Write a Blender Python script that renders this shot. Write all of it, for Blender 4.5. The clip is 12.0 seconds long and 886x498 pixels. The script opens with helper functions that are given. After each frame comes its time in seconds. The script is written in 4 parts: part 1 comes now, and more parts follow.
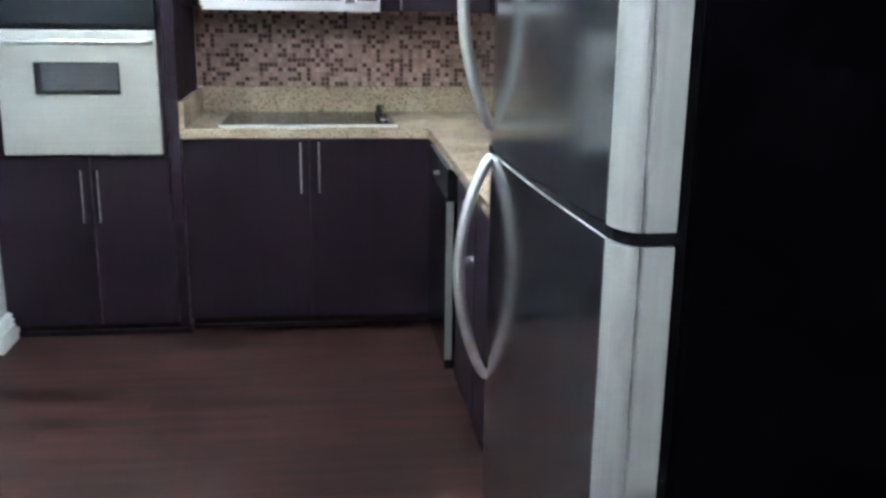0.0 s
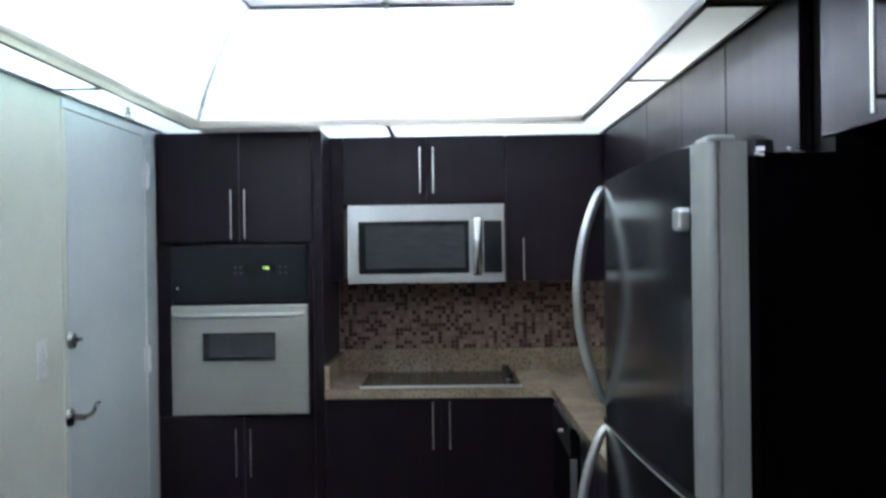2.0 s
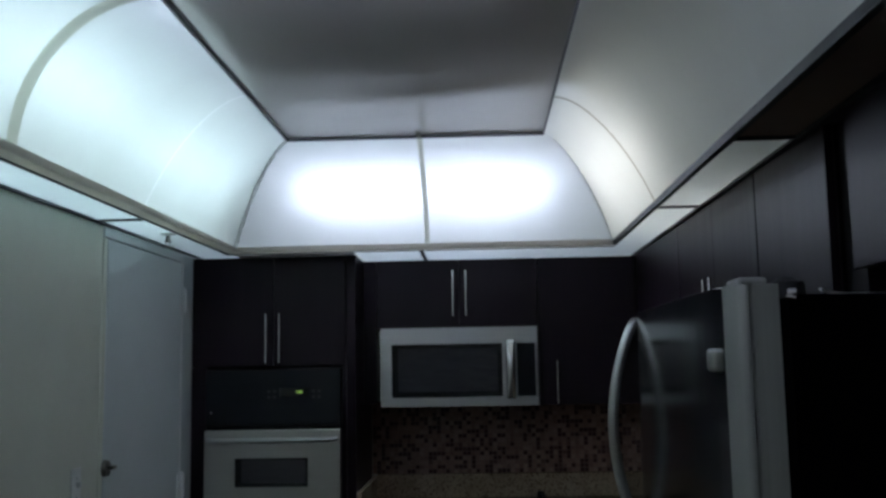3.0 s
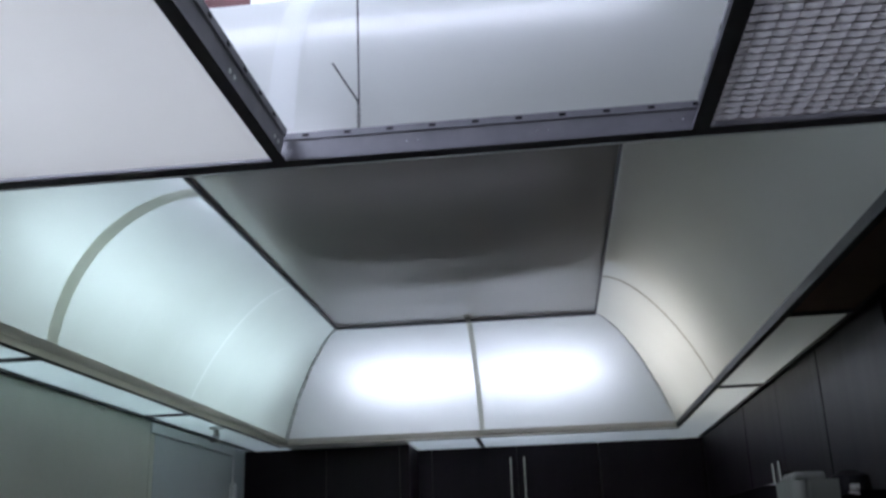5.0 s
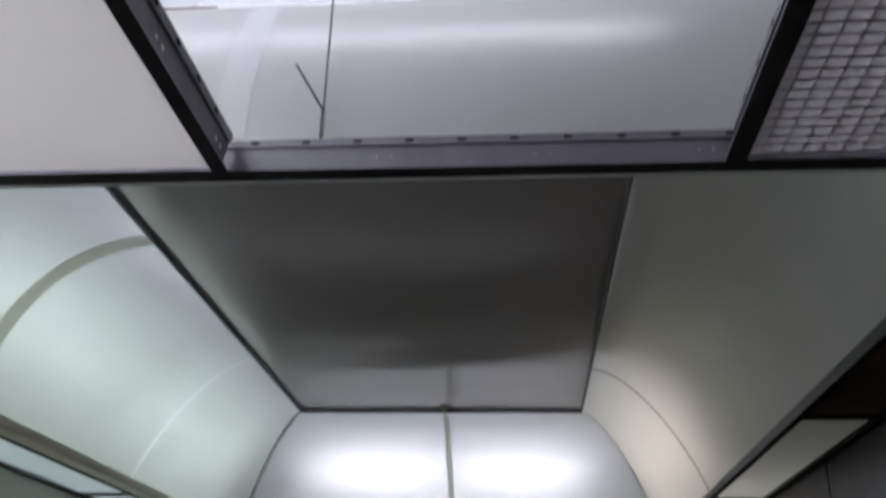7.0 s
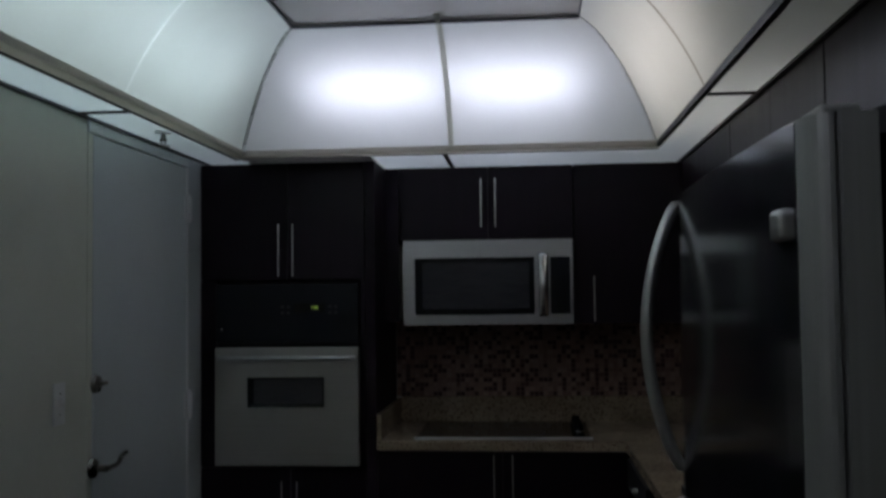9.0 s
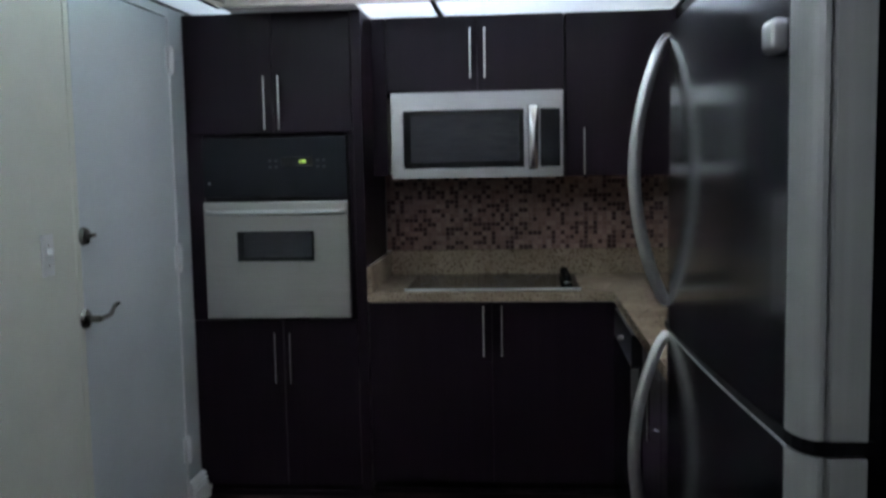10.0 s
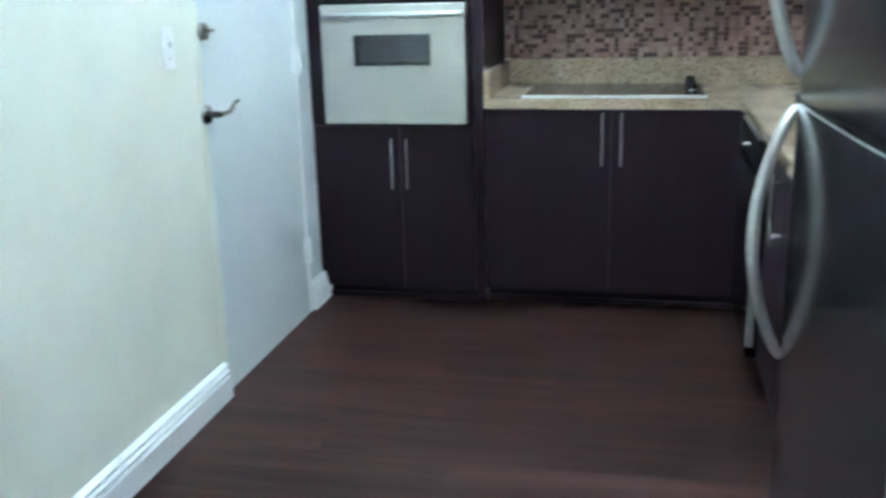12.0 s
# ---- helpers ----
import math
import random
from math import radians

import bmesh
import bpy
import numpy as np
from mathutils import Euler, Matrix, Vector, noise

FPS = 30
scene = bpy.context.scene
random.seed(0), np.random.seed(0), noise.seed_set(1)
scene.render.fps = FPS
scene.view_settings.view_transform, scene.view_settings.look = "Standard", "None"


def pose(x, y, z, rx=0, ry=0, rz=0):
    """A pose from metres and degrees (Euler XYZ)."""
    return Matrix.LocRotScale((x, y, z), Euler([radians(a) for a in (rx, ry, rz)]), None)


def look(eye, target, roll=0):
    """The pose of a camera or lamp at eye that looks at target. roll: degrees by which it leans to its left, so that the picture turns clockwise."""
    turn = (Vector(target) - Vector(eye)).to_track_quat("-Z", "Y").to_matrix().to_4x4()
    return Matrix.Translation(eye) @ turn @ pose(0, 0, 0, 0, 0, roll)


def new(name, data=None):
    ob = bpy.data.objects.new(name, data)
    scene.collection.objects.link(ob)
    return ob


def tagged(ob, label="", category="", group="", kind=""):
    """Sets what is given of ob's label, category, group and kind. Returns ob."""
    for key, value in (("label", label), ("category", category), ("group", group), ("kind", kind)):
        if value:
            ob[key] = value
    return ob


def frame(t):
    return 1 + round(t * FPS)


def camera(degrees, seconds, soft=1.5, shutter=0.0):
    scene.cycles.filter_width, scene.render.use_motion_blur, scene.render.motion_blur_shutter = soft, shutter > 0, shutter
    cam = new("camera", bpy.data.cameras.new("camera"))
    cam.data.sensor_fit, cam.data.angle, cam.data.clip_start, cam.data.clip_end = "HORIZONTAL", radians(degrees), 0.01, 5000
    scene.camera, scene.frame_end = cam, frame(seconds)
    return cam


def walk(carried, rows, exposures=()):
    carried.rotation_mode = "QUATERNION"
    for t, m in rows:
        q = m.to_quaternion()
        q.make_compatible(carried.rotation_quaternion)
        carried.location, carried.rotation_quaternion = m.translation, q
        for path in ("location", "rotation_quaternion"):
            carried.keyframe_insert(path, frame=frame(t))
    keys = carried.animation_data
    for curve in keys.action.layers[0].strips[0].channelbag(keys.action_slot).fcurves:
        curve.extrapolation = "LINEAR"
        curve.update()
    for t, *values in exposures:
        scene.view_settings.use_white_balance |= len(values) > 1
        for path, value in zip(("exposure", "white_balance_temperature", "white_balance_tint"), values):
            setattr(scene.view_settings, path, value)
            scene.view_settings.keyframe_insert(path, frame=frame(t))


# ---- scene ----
cam = camera(50.1, 12.0, soft=2.8, shutter=0.3)
PATH = [
    (0, (1.359, -4.646, 1.45), (1.594, -2.728, 0.937), 0.8),
    (0.5, (1.38, -4.787, 1.462), (1.465, -2.844, 0.995), -1.0),
    (1, (1.39, -4.907, 1.495), (1.389, -2.94, 1.13), -2.0),
    (1.5, (1.356, -4.931, 1.53), (1.35, -2.936, 1.381), -1.9),
    (2, (1.330, -4.956, 1.555), (1.314, -2.956, 1.552), -0.8),
    (2.5, (1.330, -4.963, 1.578), (1.273, -2.967, 1.701), -0.7),
    (3, (1.327, -4.981, 1.591), (1.248, -2.996, 1.831), -1.0),
    (3.2, (1.326, -4.986, 1.594), (1.245, -3.010, 1.857), -1.5),
    (4.8, (1.367, -4.93, 1.606), (1.207, -3.025, 2.195), -2.2),
    (5, (1.383, -4.917, 1.617), (1.183, -3.024, 2.231), -2.0),
    (5.5, (1.352, -4.781, 1.638), (1.229, -2.955, 2.445), -0.9),
    (6, (1.351, -4.709, 1.649), (1.206, -2.947, 2.584), 1.6),
    (6.5, (1.358, -4.695, 1.648), (1.237, -2.951, 2.618), 1.9),
    (7, (1.374, -4.682, 1.632), (1.211, -2.86, 2.441), 1.3),
    (7.2, (1.373, -4.668, 1.623), (1.205, -2.802, 2.323), 1.0),
    (8.8, (1.410, -4.624, 1.541), (1.224, -2.64, 1.692), -0.7),
    (9, (1.397, -4.613, 1.526), (1.217, -2.624, 1.620), -0.7),
    (9.5, (1.406, -4.603, 1.504), (1.232, -2.612, 1.447), -1.1),
    (10, (1.405, -4.592, 1.482), (1.239, -2.609, 1.288), -1.1),
    (10.5, (1.404, -4.578, 1.44), (1.228, -2.616, 1.097), -1.3),
    (11, (1.405, -4.567, 1.416), (1.244, -2.619, 0.993), -1.8),
    (11.5, (1.406, -4.557, 1.397), (1.24, -2.624, 0.913), -1.9),
    (12, (1.415, -4.570, 1.374), (1.004, -2.688, 0.838), -1.5),
]
# the clip's camera closes down under the bright ceiling
EXPOSURES = [(0.0, 2.95, 6400, 9), (0.5, 3.85, 5700, 0), (1.0, 3.8, 5700, 1), (1.5, 2.85, 5800, 2), (2.0, 1.3, 6300, 9), (2.5, 0.0, 6500, 10), (3.2, -1.0, 6200, 7), (5.0, -1.2, 6500, 10), (5.5, -1.15, 6500, 10), (6.0, -1.4, 6500, 10), (6.5, -1.5, 6650, 10), (7.0, -1.55, 7200, 14), (8.8, -1.7, 6800, 13), (9.5, -0.7, 6600, 12), (10.0, 0.5, 6500, 12), (10.5, 1.6, 6500, 10), (11.0, 2.6, 6300, 8), (11.5, 2.8, 5900, 0), (12.0, 2.7, 5900, -1)]
walk(cam, [(t, look(eye, target, roll)) for t, eye, target, roll in PATH], EXPOSURES)
# ---- body ----

# ---------------------------------------------------------------- light
world = bpy.data.worlds.new("world")
scene.world = world
world.use_nodes = True
world.node_tree.nodes["Background"].inputs[0].default_value = (0.5, 0.55, 0.6, 1)
world.node_tree.nodes["Background"].inputs[1].default_value = 0.05


# ---------------------------------------------------------------- materials
def mat(name, color, rough=0.5, metal=0.0, spec=0.5):
    m = bpy.data.materials.new(name)
    m.use_nodes = True
    b = m.node_tree.nodes["Principled BSDF"]
    b.inputs["Base Color"].default_value = (*color, 1)
    b.inputs["Roughness"].default_value = rough
    b.inputs["Metallic"].default_value = metal
    b.inputs["Specular IOR Level"].default_value = spec
    return m


def node(m, kind, **values):
    n = m.node_tree.nodes.new(kind)
    for key, value in values.items():
        if key in n.inputs:
            n.inputs[key].default_value = value
    return n


def wire(m, a, ao, b, bi):
    m.node_tree.links.new(a.outputs[ao], b.inputs[bi])


def coords(m, scale):
    tc = node(m, "ShaderNodeTexCoord")
    mp = node(m, "ShaderNodeMapping")
    mp.inputs["Scale"].default_value = scale
    wire(m, tc, "Object", mp, "Vector")
    return mp


def ramp(m, stops):
    r = node(m, "ShaderNodeValToRGB")
    el = r.color_ramp.elements
    while len(el) < len(stops):
        el.new(0.5)
    for e, (p, c) in zip(el, stops):
        e.position, e.color = p, (*c, 1)
    return r


def varied(name, dark, light, scale, rough=0.5, metal=0.0, bump=0.0, rough_span=0.0, detail=6.0, per_object=0.0, spec=0.5, low=0.3, high=0.7):
    """A base colour that wanders between two tones along a noise, with relief and uneven gloss."""
    m = mat(name, dark, rough, metal, spec)
    b = m.node_tree.nodes["Principled BSDF"]
    mp = coords(m, scale)
    if per_object:
        oi = node(m, "ShaderNodeObjectInfo")
        sc = node(m, "ShaderNodeVectorMath")
        sc.operation = "SCALE"
        cb = node(m, "ShaderNodeCombineXYZ")
        for k in ("X", "Y", "Z"):
            wire(m, oi, "Random", cb, k)
        wire(m, cb, 0, sc, 0)
        sc.inputs["Scale"].default_value = 40.0
        wire(m, sc, 0, mp, "Location")
    n1 = node(m, "ShaderNodeTexNoise", Scale=1.0, Detail=detail, Roughness=0.6)
    wire(m, mp, 0, n1, "Vector")
    r = ramp(m, [(low, dark), (high, light)])
    wire(m, n1, "Fac", r, 0)
    out = r
    if per_object:
        hsv = node(m, "ShaderNodeHueSaturation")
        ma = node(m, "ShaderNodeMath")
        ma.operation = "MULTIPLY_ADD"
        wire(m, oi, "Random", ma, 0)
        ma.inputs[1].default_value, ma.inputs[2].default_value = per_object, 1 - per_object / 2
        wire(m, ma, 0, hsv, "Value")
        wire(m, r, 0, hsv, "Color")
        out = hsv
    wire(m, out, 0, b, "Base Color")
    if rough_span:
        n2 = node(m, "ShaderNodeTexNoise", Scale=0.35, Detail=4.0)
        wire(m, mp, 0, n2, "Vector")
        mr = node(m, "ShaderNodeMapRange")
        mr.inputs["To Min"].default_value, mr.inputs["To Max"].default_value = rough - rough_span, rough + rough_span
        wire(m, n2, "Fac", mr, "Value")
        wire(m, mr, 0, b, "Roughness")
    if bump:
        bp = node(m, "ShaderNodeBump", Strength=bump, Distance=0.002)
        wire(m, n1, "Fac", bp, "Height")
        wire(m, bp, 0, b, "Normal")
    return m


def glow(name, color, strength):
    m = mat(name, color)
    b = m.node_tree.nodes["Principled BSDF"]
    b.inputs["Emission Color"].default_value = (*color, 1)
    b.inputs["Emission Strength"].default_value = strength
    return m


def diffuser(name, color, through_part, gloss=0.3, relief=0.0, shine=0.05):
    """A frosted plastic sheet that passes part of the light through."""
    m = bpy.data.materials.new(name)
    m.use_nodes = True
    nt = m.node_tree
    nt.nodes.remove(nt.nodes["Principled BSDF"])
    out = nt.nodes["Material Output"]
    d = node(m, "ShaderNodeBsdfDiffuse")
    t = node(m, "ShaderNodeBsdfTranslucent")
    g = node(m, "ShaderNodeBsdfGlossy", Roughness=gloss)
    mp = coords(m, (3, 3, 3))
    n1 = node(m, "ShaderNodeTexNoise", Scale=1.0, Detail=5.0)
    wire(m, mp, 0, n1, "Vector")
    r = ramp(m, [(0.25, tuple(c * 0.93 for c in color)), (0.75, color)])
    wire(m, n1, "Fac", r, 0)
    wire(m, r, 0, d, "Color")
    wire(m, r, 0, t, "Color")
    mx = node(m, "ShaderNodeMixShader")
    mx.inputs[0].default_value = through_part
    wire(m, d, 0, mx, 1)
    wire(m, t, 0, mx, 2)
    m2 = node(m, "ShaderNodeMixShader")
    m2.inputs[0].default_value = shine
    wire(m, mx, 0, m2, 1)
    wire(m, g, 0, m2, 2)
    wire(m, m2, 0, out, "Surface")
    if relief:
        bp = node(m, "ShaderNodeBump", Strength=relief, Distance=0.01)
        wire(m, n1, "Fac", bp, "Height")
        wire(m, bp, 0, g, "Normal")
        wire(m, bp, 0, d, "Normal")
    return m


ESPRESSO = varied("espresso_laminate", (0.0086, 0.0036, 0.0086), (0.0122, 0.0056, 0.0118), (60, 60, 2.5), 0.40, bump=0.04, rough_span=0.05, spec=0.22)
ESPRESSO_EDGE = varied("espresso_edge", (0.0055, 0.0038, 0.0048), (0.0085, 0.006, 0.0075), (40, 40, 3.0), 0.5, bump=0.06, spec=0.10)
STEEL = varied("brushed_steel", (0.55, 0.56, 0.55), (0.62, 0.63, 0.61), (3, 3, 140), 0.33, 1.0, bump=0.03, rough_span=0.05)
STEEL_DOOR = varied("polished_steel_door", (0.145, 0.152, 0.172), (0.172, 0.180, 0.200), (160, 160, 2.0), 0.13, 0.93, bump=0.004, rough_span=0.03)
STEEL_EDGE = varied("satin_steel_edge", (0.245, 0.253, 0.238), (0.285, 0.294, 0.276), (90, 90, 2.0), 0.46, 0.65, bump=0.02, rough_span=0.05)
OVEN_STEEL = varied("oven_door_steel", (0.50, 0.495, 0.455), (0.545, 0.54, 0.50), (2, 2, 150), 0.40, 0.80, bump=0.03, rough_span=0.05)
CHROME = varied("satin_chrome", (0.70, 0.70, 0.68), (0.80, 0.80, 0.78), (20, 20, 20), 0.25, 1.0, rough_span=0.05)
DOOR_STEEL = varied("dull_nickel", (0.20, 0.19, 0.17), (0.29, 0.28, 0.26), (30, 30, 30), 0.28, 1.0, rough_span=0.05)
PANEL_GLASS = varied("grey_black_panel_glass", (0.008, 0.010, 0.013), (0.012, 0.0145, 0.018), (8, 8, 8), 0.34, rough_span=0.01, spec=0.22)
BLACK_GLASS = varied("black_glass", (0.008, 0.009, 0.012), (0.012, 0.013, 0.017), (8, 8, 8), 0.14, rough_span=0.01)
WINDOW_GLASS = varied("smoked_oven_window", (0.035, 0.036, 0.042), (0.055, 0.056, 0.062), (12, 12, 60), 0.16, rough_span=0.01)
BLACK_PLASTIC = varied("black_plastic", (0.006, 0.006, 0.007), (0.014, 0.013, 0.015), (60, 60, 60), 0.55, bump=0.15, spec=0.2)
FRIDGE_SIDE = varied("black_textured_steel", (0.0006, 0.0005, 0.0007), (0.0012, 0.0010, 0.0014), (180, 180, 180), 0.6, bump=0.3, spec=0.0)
GASKET = varied("black_gasket", (0.003, 0.003, 0.0035), (0.005, 0.005, 0.006), (60, 60, 60), 0.45, spec=0.03)
WALL = varied("cream_wall_paint", (0.665, 0.69, 0.595), (0.745, 0.77, 0.675), (2.5, 2.5, 2.5), 0.6, bump=0.05)
DOOR_PAINT = varied("cool_white_door_paint", (0.60, 0.655, 0.66), (0.66, 0.715, 0.72), (2, 2, 2), 0.45, bump=0.03, rough_span=0.06)
TRIM_PAINT = varied("white_trim_paint", (0.70, 0.74, 0.74), (0.78, 0.82, 0.82), (3, 3, 3), 0.4, bump=0.03)
WHITE_PLASTIC = varied("white_plastic", (0.76, 0.78, 0.76), (0.82, 0.84, 0.82), (20, 20, 20), 0.35)
HINGE_PAINT = varied("glossy_white_hinge_paint", (0.84, 0.86, 0.86), (0.88, 0.90, 0.90), (20, 20, 20), 0.25)
SLAB = varied("plenum_slab_paint", (0.66, 0.69, 0.74), (0.82, 0.84, 0.88), (6, 6, 6), 0.8, bump=1.0, detail=8.0)
GREY_PLASTER = varied("grey_plaster", (0.36, 0.38, 0.38), (0.43, 0.45, 0.45), (4, 4, 4), 0.75, bump=0.3)
PLAIN = varied("plain_white_plaster", (0.70, 0.69, 0.64), (0.78, 0.77, 0.72), (2, 2, 2), 0.7, bump=0.05)
FLOOR = varied("dark_laminate_plank", (0.010, 0.0036, 0.0034), (0.044, 0.0180, 0.0160), (1.3, 17, 17), 0.38, bump=0.08, rough_span=0.09, per_object=0.55, spec=0.19, low=0.34, high=0.66)
UNDERLAY = mat("floor_underlay", (0.012, 0.008, 0.008), 0.8)
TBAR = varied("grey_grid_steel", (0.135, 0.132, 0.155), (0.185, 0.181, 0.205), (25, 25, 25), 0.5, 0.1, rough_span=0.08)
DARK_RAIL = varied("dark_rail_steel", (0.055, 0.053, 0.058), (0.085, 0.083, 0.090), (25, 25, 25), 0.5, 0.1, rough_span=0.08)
RED = varied("red_oxide_steel", (0.05, 0.013, 0.014), (0.085, 0.022, 0.022), (20, 20, 20), 0.6)
WIRE = mat("dark_hanger_wire", (0.018, 0.018, 0.021), 0.5, 0.5)
COVE = diffuser("frosted_cove_sheet", (0.84, 0.86, 0.84), 0.55, 0.32, 0.0, 0.09)
STRIP = diffuser("frosted_strip_sheet", (0.86, 0.89, 0.89), 0.7, 0.4)
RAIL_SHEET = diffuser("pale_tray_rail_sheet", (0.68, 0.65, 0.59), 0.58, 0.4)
DIMMING = diffuser("light_cutting_film", (0.76, 0.73, 0.68), 0.42, 0.4)
FILLER = diffuser("dull_filler_sheet", (0.62, 0.62, 0.60), 0.22, 0.4)
TAPE = diffuser("yellowed_seam_tape", (0.76, 0.76, 0.67), 0.59, 0.4)
CLEAR = diffuser("clear_joint_strip", (0.97, 0.98, 0.98), 0.93, 0.3)
BEAD = diffuser("pale_corner_bead", (0.90, 0.91, 0.90), 0.48, 0.4)
GROOVE = diffuser("dark_prism_groove", (0.56, 0.52, 0.52), 0.50, 0.3)
UNLIT_STRIP = diffuser("unlit_strip_sheet", (0.34, 0.27, 0.22), 0.16, 0.4)
TAPE_WHITE = diffuser("white_seam_tape", (0.88, 0.90, 0.90), 0.5, 0.4)
PRISM = diffuser("prismatic_acrylic", (0.60, 0.575, 0.575), 0.5, 0.15)
FROST = diffuser("cream_frosted_sheet", (0.84, 0.83, 0.79), 0.75, 0.4)
TOP_SHEET = diffuser("grey_sagging_top_sheet", (0.84, 0.785, 0.765), 0.009, 0.17, 0.0, 0.35)
TOP_TAPE = diffuser("brownish_top_tape", (0.42, 0.40, 0.35), 0.15, 0.4)
TUBE = glow("fluorescent_tube_glass", (0.87, 0.93, 1.16), 114.0)
TUBE_BRIGHT = glow("bright_fluorescent_tube_glass", (0.87, 0.93, 1.16), 190.0)
TUBE_TOP = glow("top_fluorescent_tube_glass", (0.85, 0.94, 1.18), 105.0)
TUBE_SIDE = glow("side_fluorescent_tube_glass", (1.0, 0.95, 0.92), 60.0)
TUBE_SMALL = glow("small_fluorescent_tube_glass", (0.87, 0.93, 1.16), 84.0)
TUBE_DIM = glow("dim_fluorescent_tube_glass", (0.90, 0.92, 1.05), 16.0)
TUBE_FILL = glow("warm_fill_glow", (1.0, 0.90, 0.72), 1.4)
TUBE_COOL = glow("cool_fluorescent_tube_glass", (0.77, 0.97, 1.08), 46.0)
DISPLAY = glow("green_display", (0.55, 0.9, 0.12), 0.28)
SLOT_SHADE = mat("slot_shade", (0.003, 0.003, 0.003), 0.9, 0, 0.0)
KEY_MARK = mat("faint_key_marking", (0.05, 0.055, 0.06), 0.6)
PALE_MARK = mat("pale_grey_marking", (0.07, 0.07, 0.075), 0.6)


def granite():
    m = mat("speckled_granite", (0.45, 0.38, 0.24), 0.22)
    b = m.node_tree.nodes["Principled BSDF"]
    mp = coords(m, (1, 1, 1))
    big = node(m, "ShaderNodeTexNoise", Scale=9.0, Detail=4.0)
    fine = node(m, "ShaderNodeTexNoise", Scale=95.0, Detail=3.0, Roughness=0.7)
    spots = node(m, "ShaderNodeTexVoronoi", Scale=120.0)
    for n in (big, fine, spots):
        wire(m, mp, 0, n, "Vector")
    r1 = ramp(m, [(0.3, (0.275, 0.215, 0.150)), (0.7, (0.425, 0.345, 0.255))])
    wire(m, big, "Fac", r1, 0)
    r2 = ramp(m, [(0.36, (0.26, 0.19, 0.14)), (0.48, (1, 1, 1)), (0.62, (1, 1, 1)), (0.72, (0.62, 0.52, 0.38))])
    wire(m, fine, "Fac", r2, 0)
    mx = node(m, "ShaderNodeMix")
    mx.data_type, mx.blend_type = "RGBA", "MULTIPLY"
    mx.inputs["Factor"].default_value = 1.0
    wire(m, r1, 0, mx, "A")
    wire(m, r2, 0, mx, "B")
    r3 = ramp(m, [(0.05, (0.25, 0.2, 0.16)), (0.16, (1, 1, 1))])
    wire(m, spots, "Distance", r3, 0)
    m3 = node(m, "ShaderNodeMix")
    m3.data_type, m3.blend_type = "RGBA", "MULTIPLY"
    m3.inputs["Factor"].default_value = 0.35
    m.node_tree.links.new(mx.outputs["Result"], m3.inputs["A"])
    wire(m, r3, 0, m3, "B")
    m.node_tree.links.new(m3.outputs["Result"], b.inputs["Base Color"])
    return m


def mosaic(single):
    m = mat("glass_mosaic", (0.2, 0.1, 0.07), 0.38, 0.0, 0.35)
    b = m.node_tree.nodes["Principled BSDF"]
    g = node(m, "ShaderNodeObjectInfo") if single else node(m, "ShaderNodeNewGeometry")
    r = ramp(m, [(0.0, (0.050, 0.020, 0.020)), (0.30, (0.075, 0.034, 0.031)), (0.37, (0.23, 0.135, 0.115)), (0.75, (0.33, 0.21, 0.175)), (1.0, (0.40, 0.28, 0.23))])
    wire(m, g, "Random" if single else "Random Per Island", r, 0)
    wire(m, r, 0, b, "Base Color")
    return m


GRANITE = granite()
MOSAIC, MOSAIC_ONE = mosaic(False), mosaic(True)
GROUT = varied("pinkish_grout", (0.24, 0.15, 0.125), (0.32, 0.21, 0.175), (40, 40, 40), 0.85)

# ---------------------------------------------------------------- helpers
ORG = {}


def thing(name, loc, label, category, group="", kind=""):
    ob = new(name)
    ob.empty_display_size = 0.05
    ob.location = loc
    ORG[ob] = Vector(loc)
    return tagged(ob, label, category, group, kind)


def part(name, bm, material, parent=None, label="", smooth=False, kind="", bevel=0.0, seg=2):
    """Links a bmesh in world places as one mesh under a thing or a part."""
    if bevel:
        bmesh.ops.bevel(bm, geom=bm.edges[:], offset=bevel, segments=seg, affect="EDGES", profile=0.5, clamp_overlap=True)
    me = bpy.data.meshes.new(name)
    if parent is not None:
        org = ORG[parent]
        bmesh.ops.translate(bm, verts=bm.verts, vec=-org)
    bmesh.ops.recalc_face_normals(bm, faces=bm.faces[:])
    bm.to_mesh(me)
    bm.free()
    me.materials.append(material)
    if smooth:
        for p in me.polygons:
            p.use_smooth = True
    ob = new(name, me)
    if parent is not None:
        ob.parent = parent
        ORG[ob] = org
    else:
        ORG[ob] = Vector((0, 0, 0))
    return tagged(ob, label, kind=kind)


def box(x0, x1, y0, y1, z0, z1, bm=None):
    bm = bm or bmesh.new()
    r = bmesh.ops.create_cube(bm, size=1.0)
    m = Matrix.LocRotScale(((x0 + x1) / 2, (y0 + y1) / 2, (z0 + z1) / 2), None, (abs(x1 - x0), abs(y1 - y0), abs(z1 - z0)))
    bmesh.ops.transform(bm, matrix=m, verts=r["verts"])
    return bm


def rod(a, b, r, bm=None, sides=12, r2=None):
    bm = bm or bmesh.new()
    a, b = Vector(a), Vector(b)
    d = b - a
    c = bmesh.ops.create_cone(bm, cap_ends=True, segments=sides, radius1=r, radius2=r if r2 is None else r2, depth=d.length)
    m = Matrix.Translation((a + b) / 2) @ d.to_track_quat("Z", "Y").to_matrix().to_4x4()
    bmesh.ops.transform(bm, matrix=m, verts=c["verts"])
    return bm


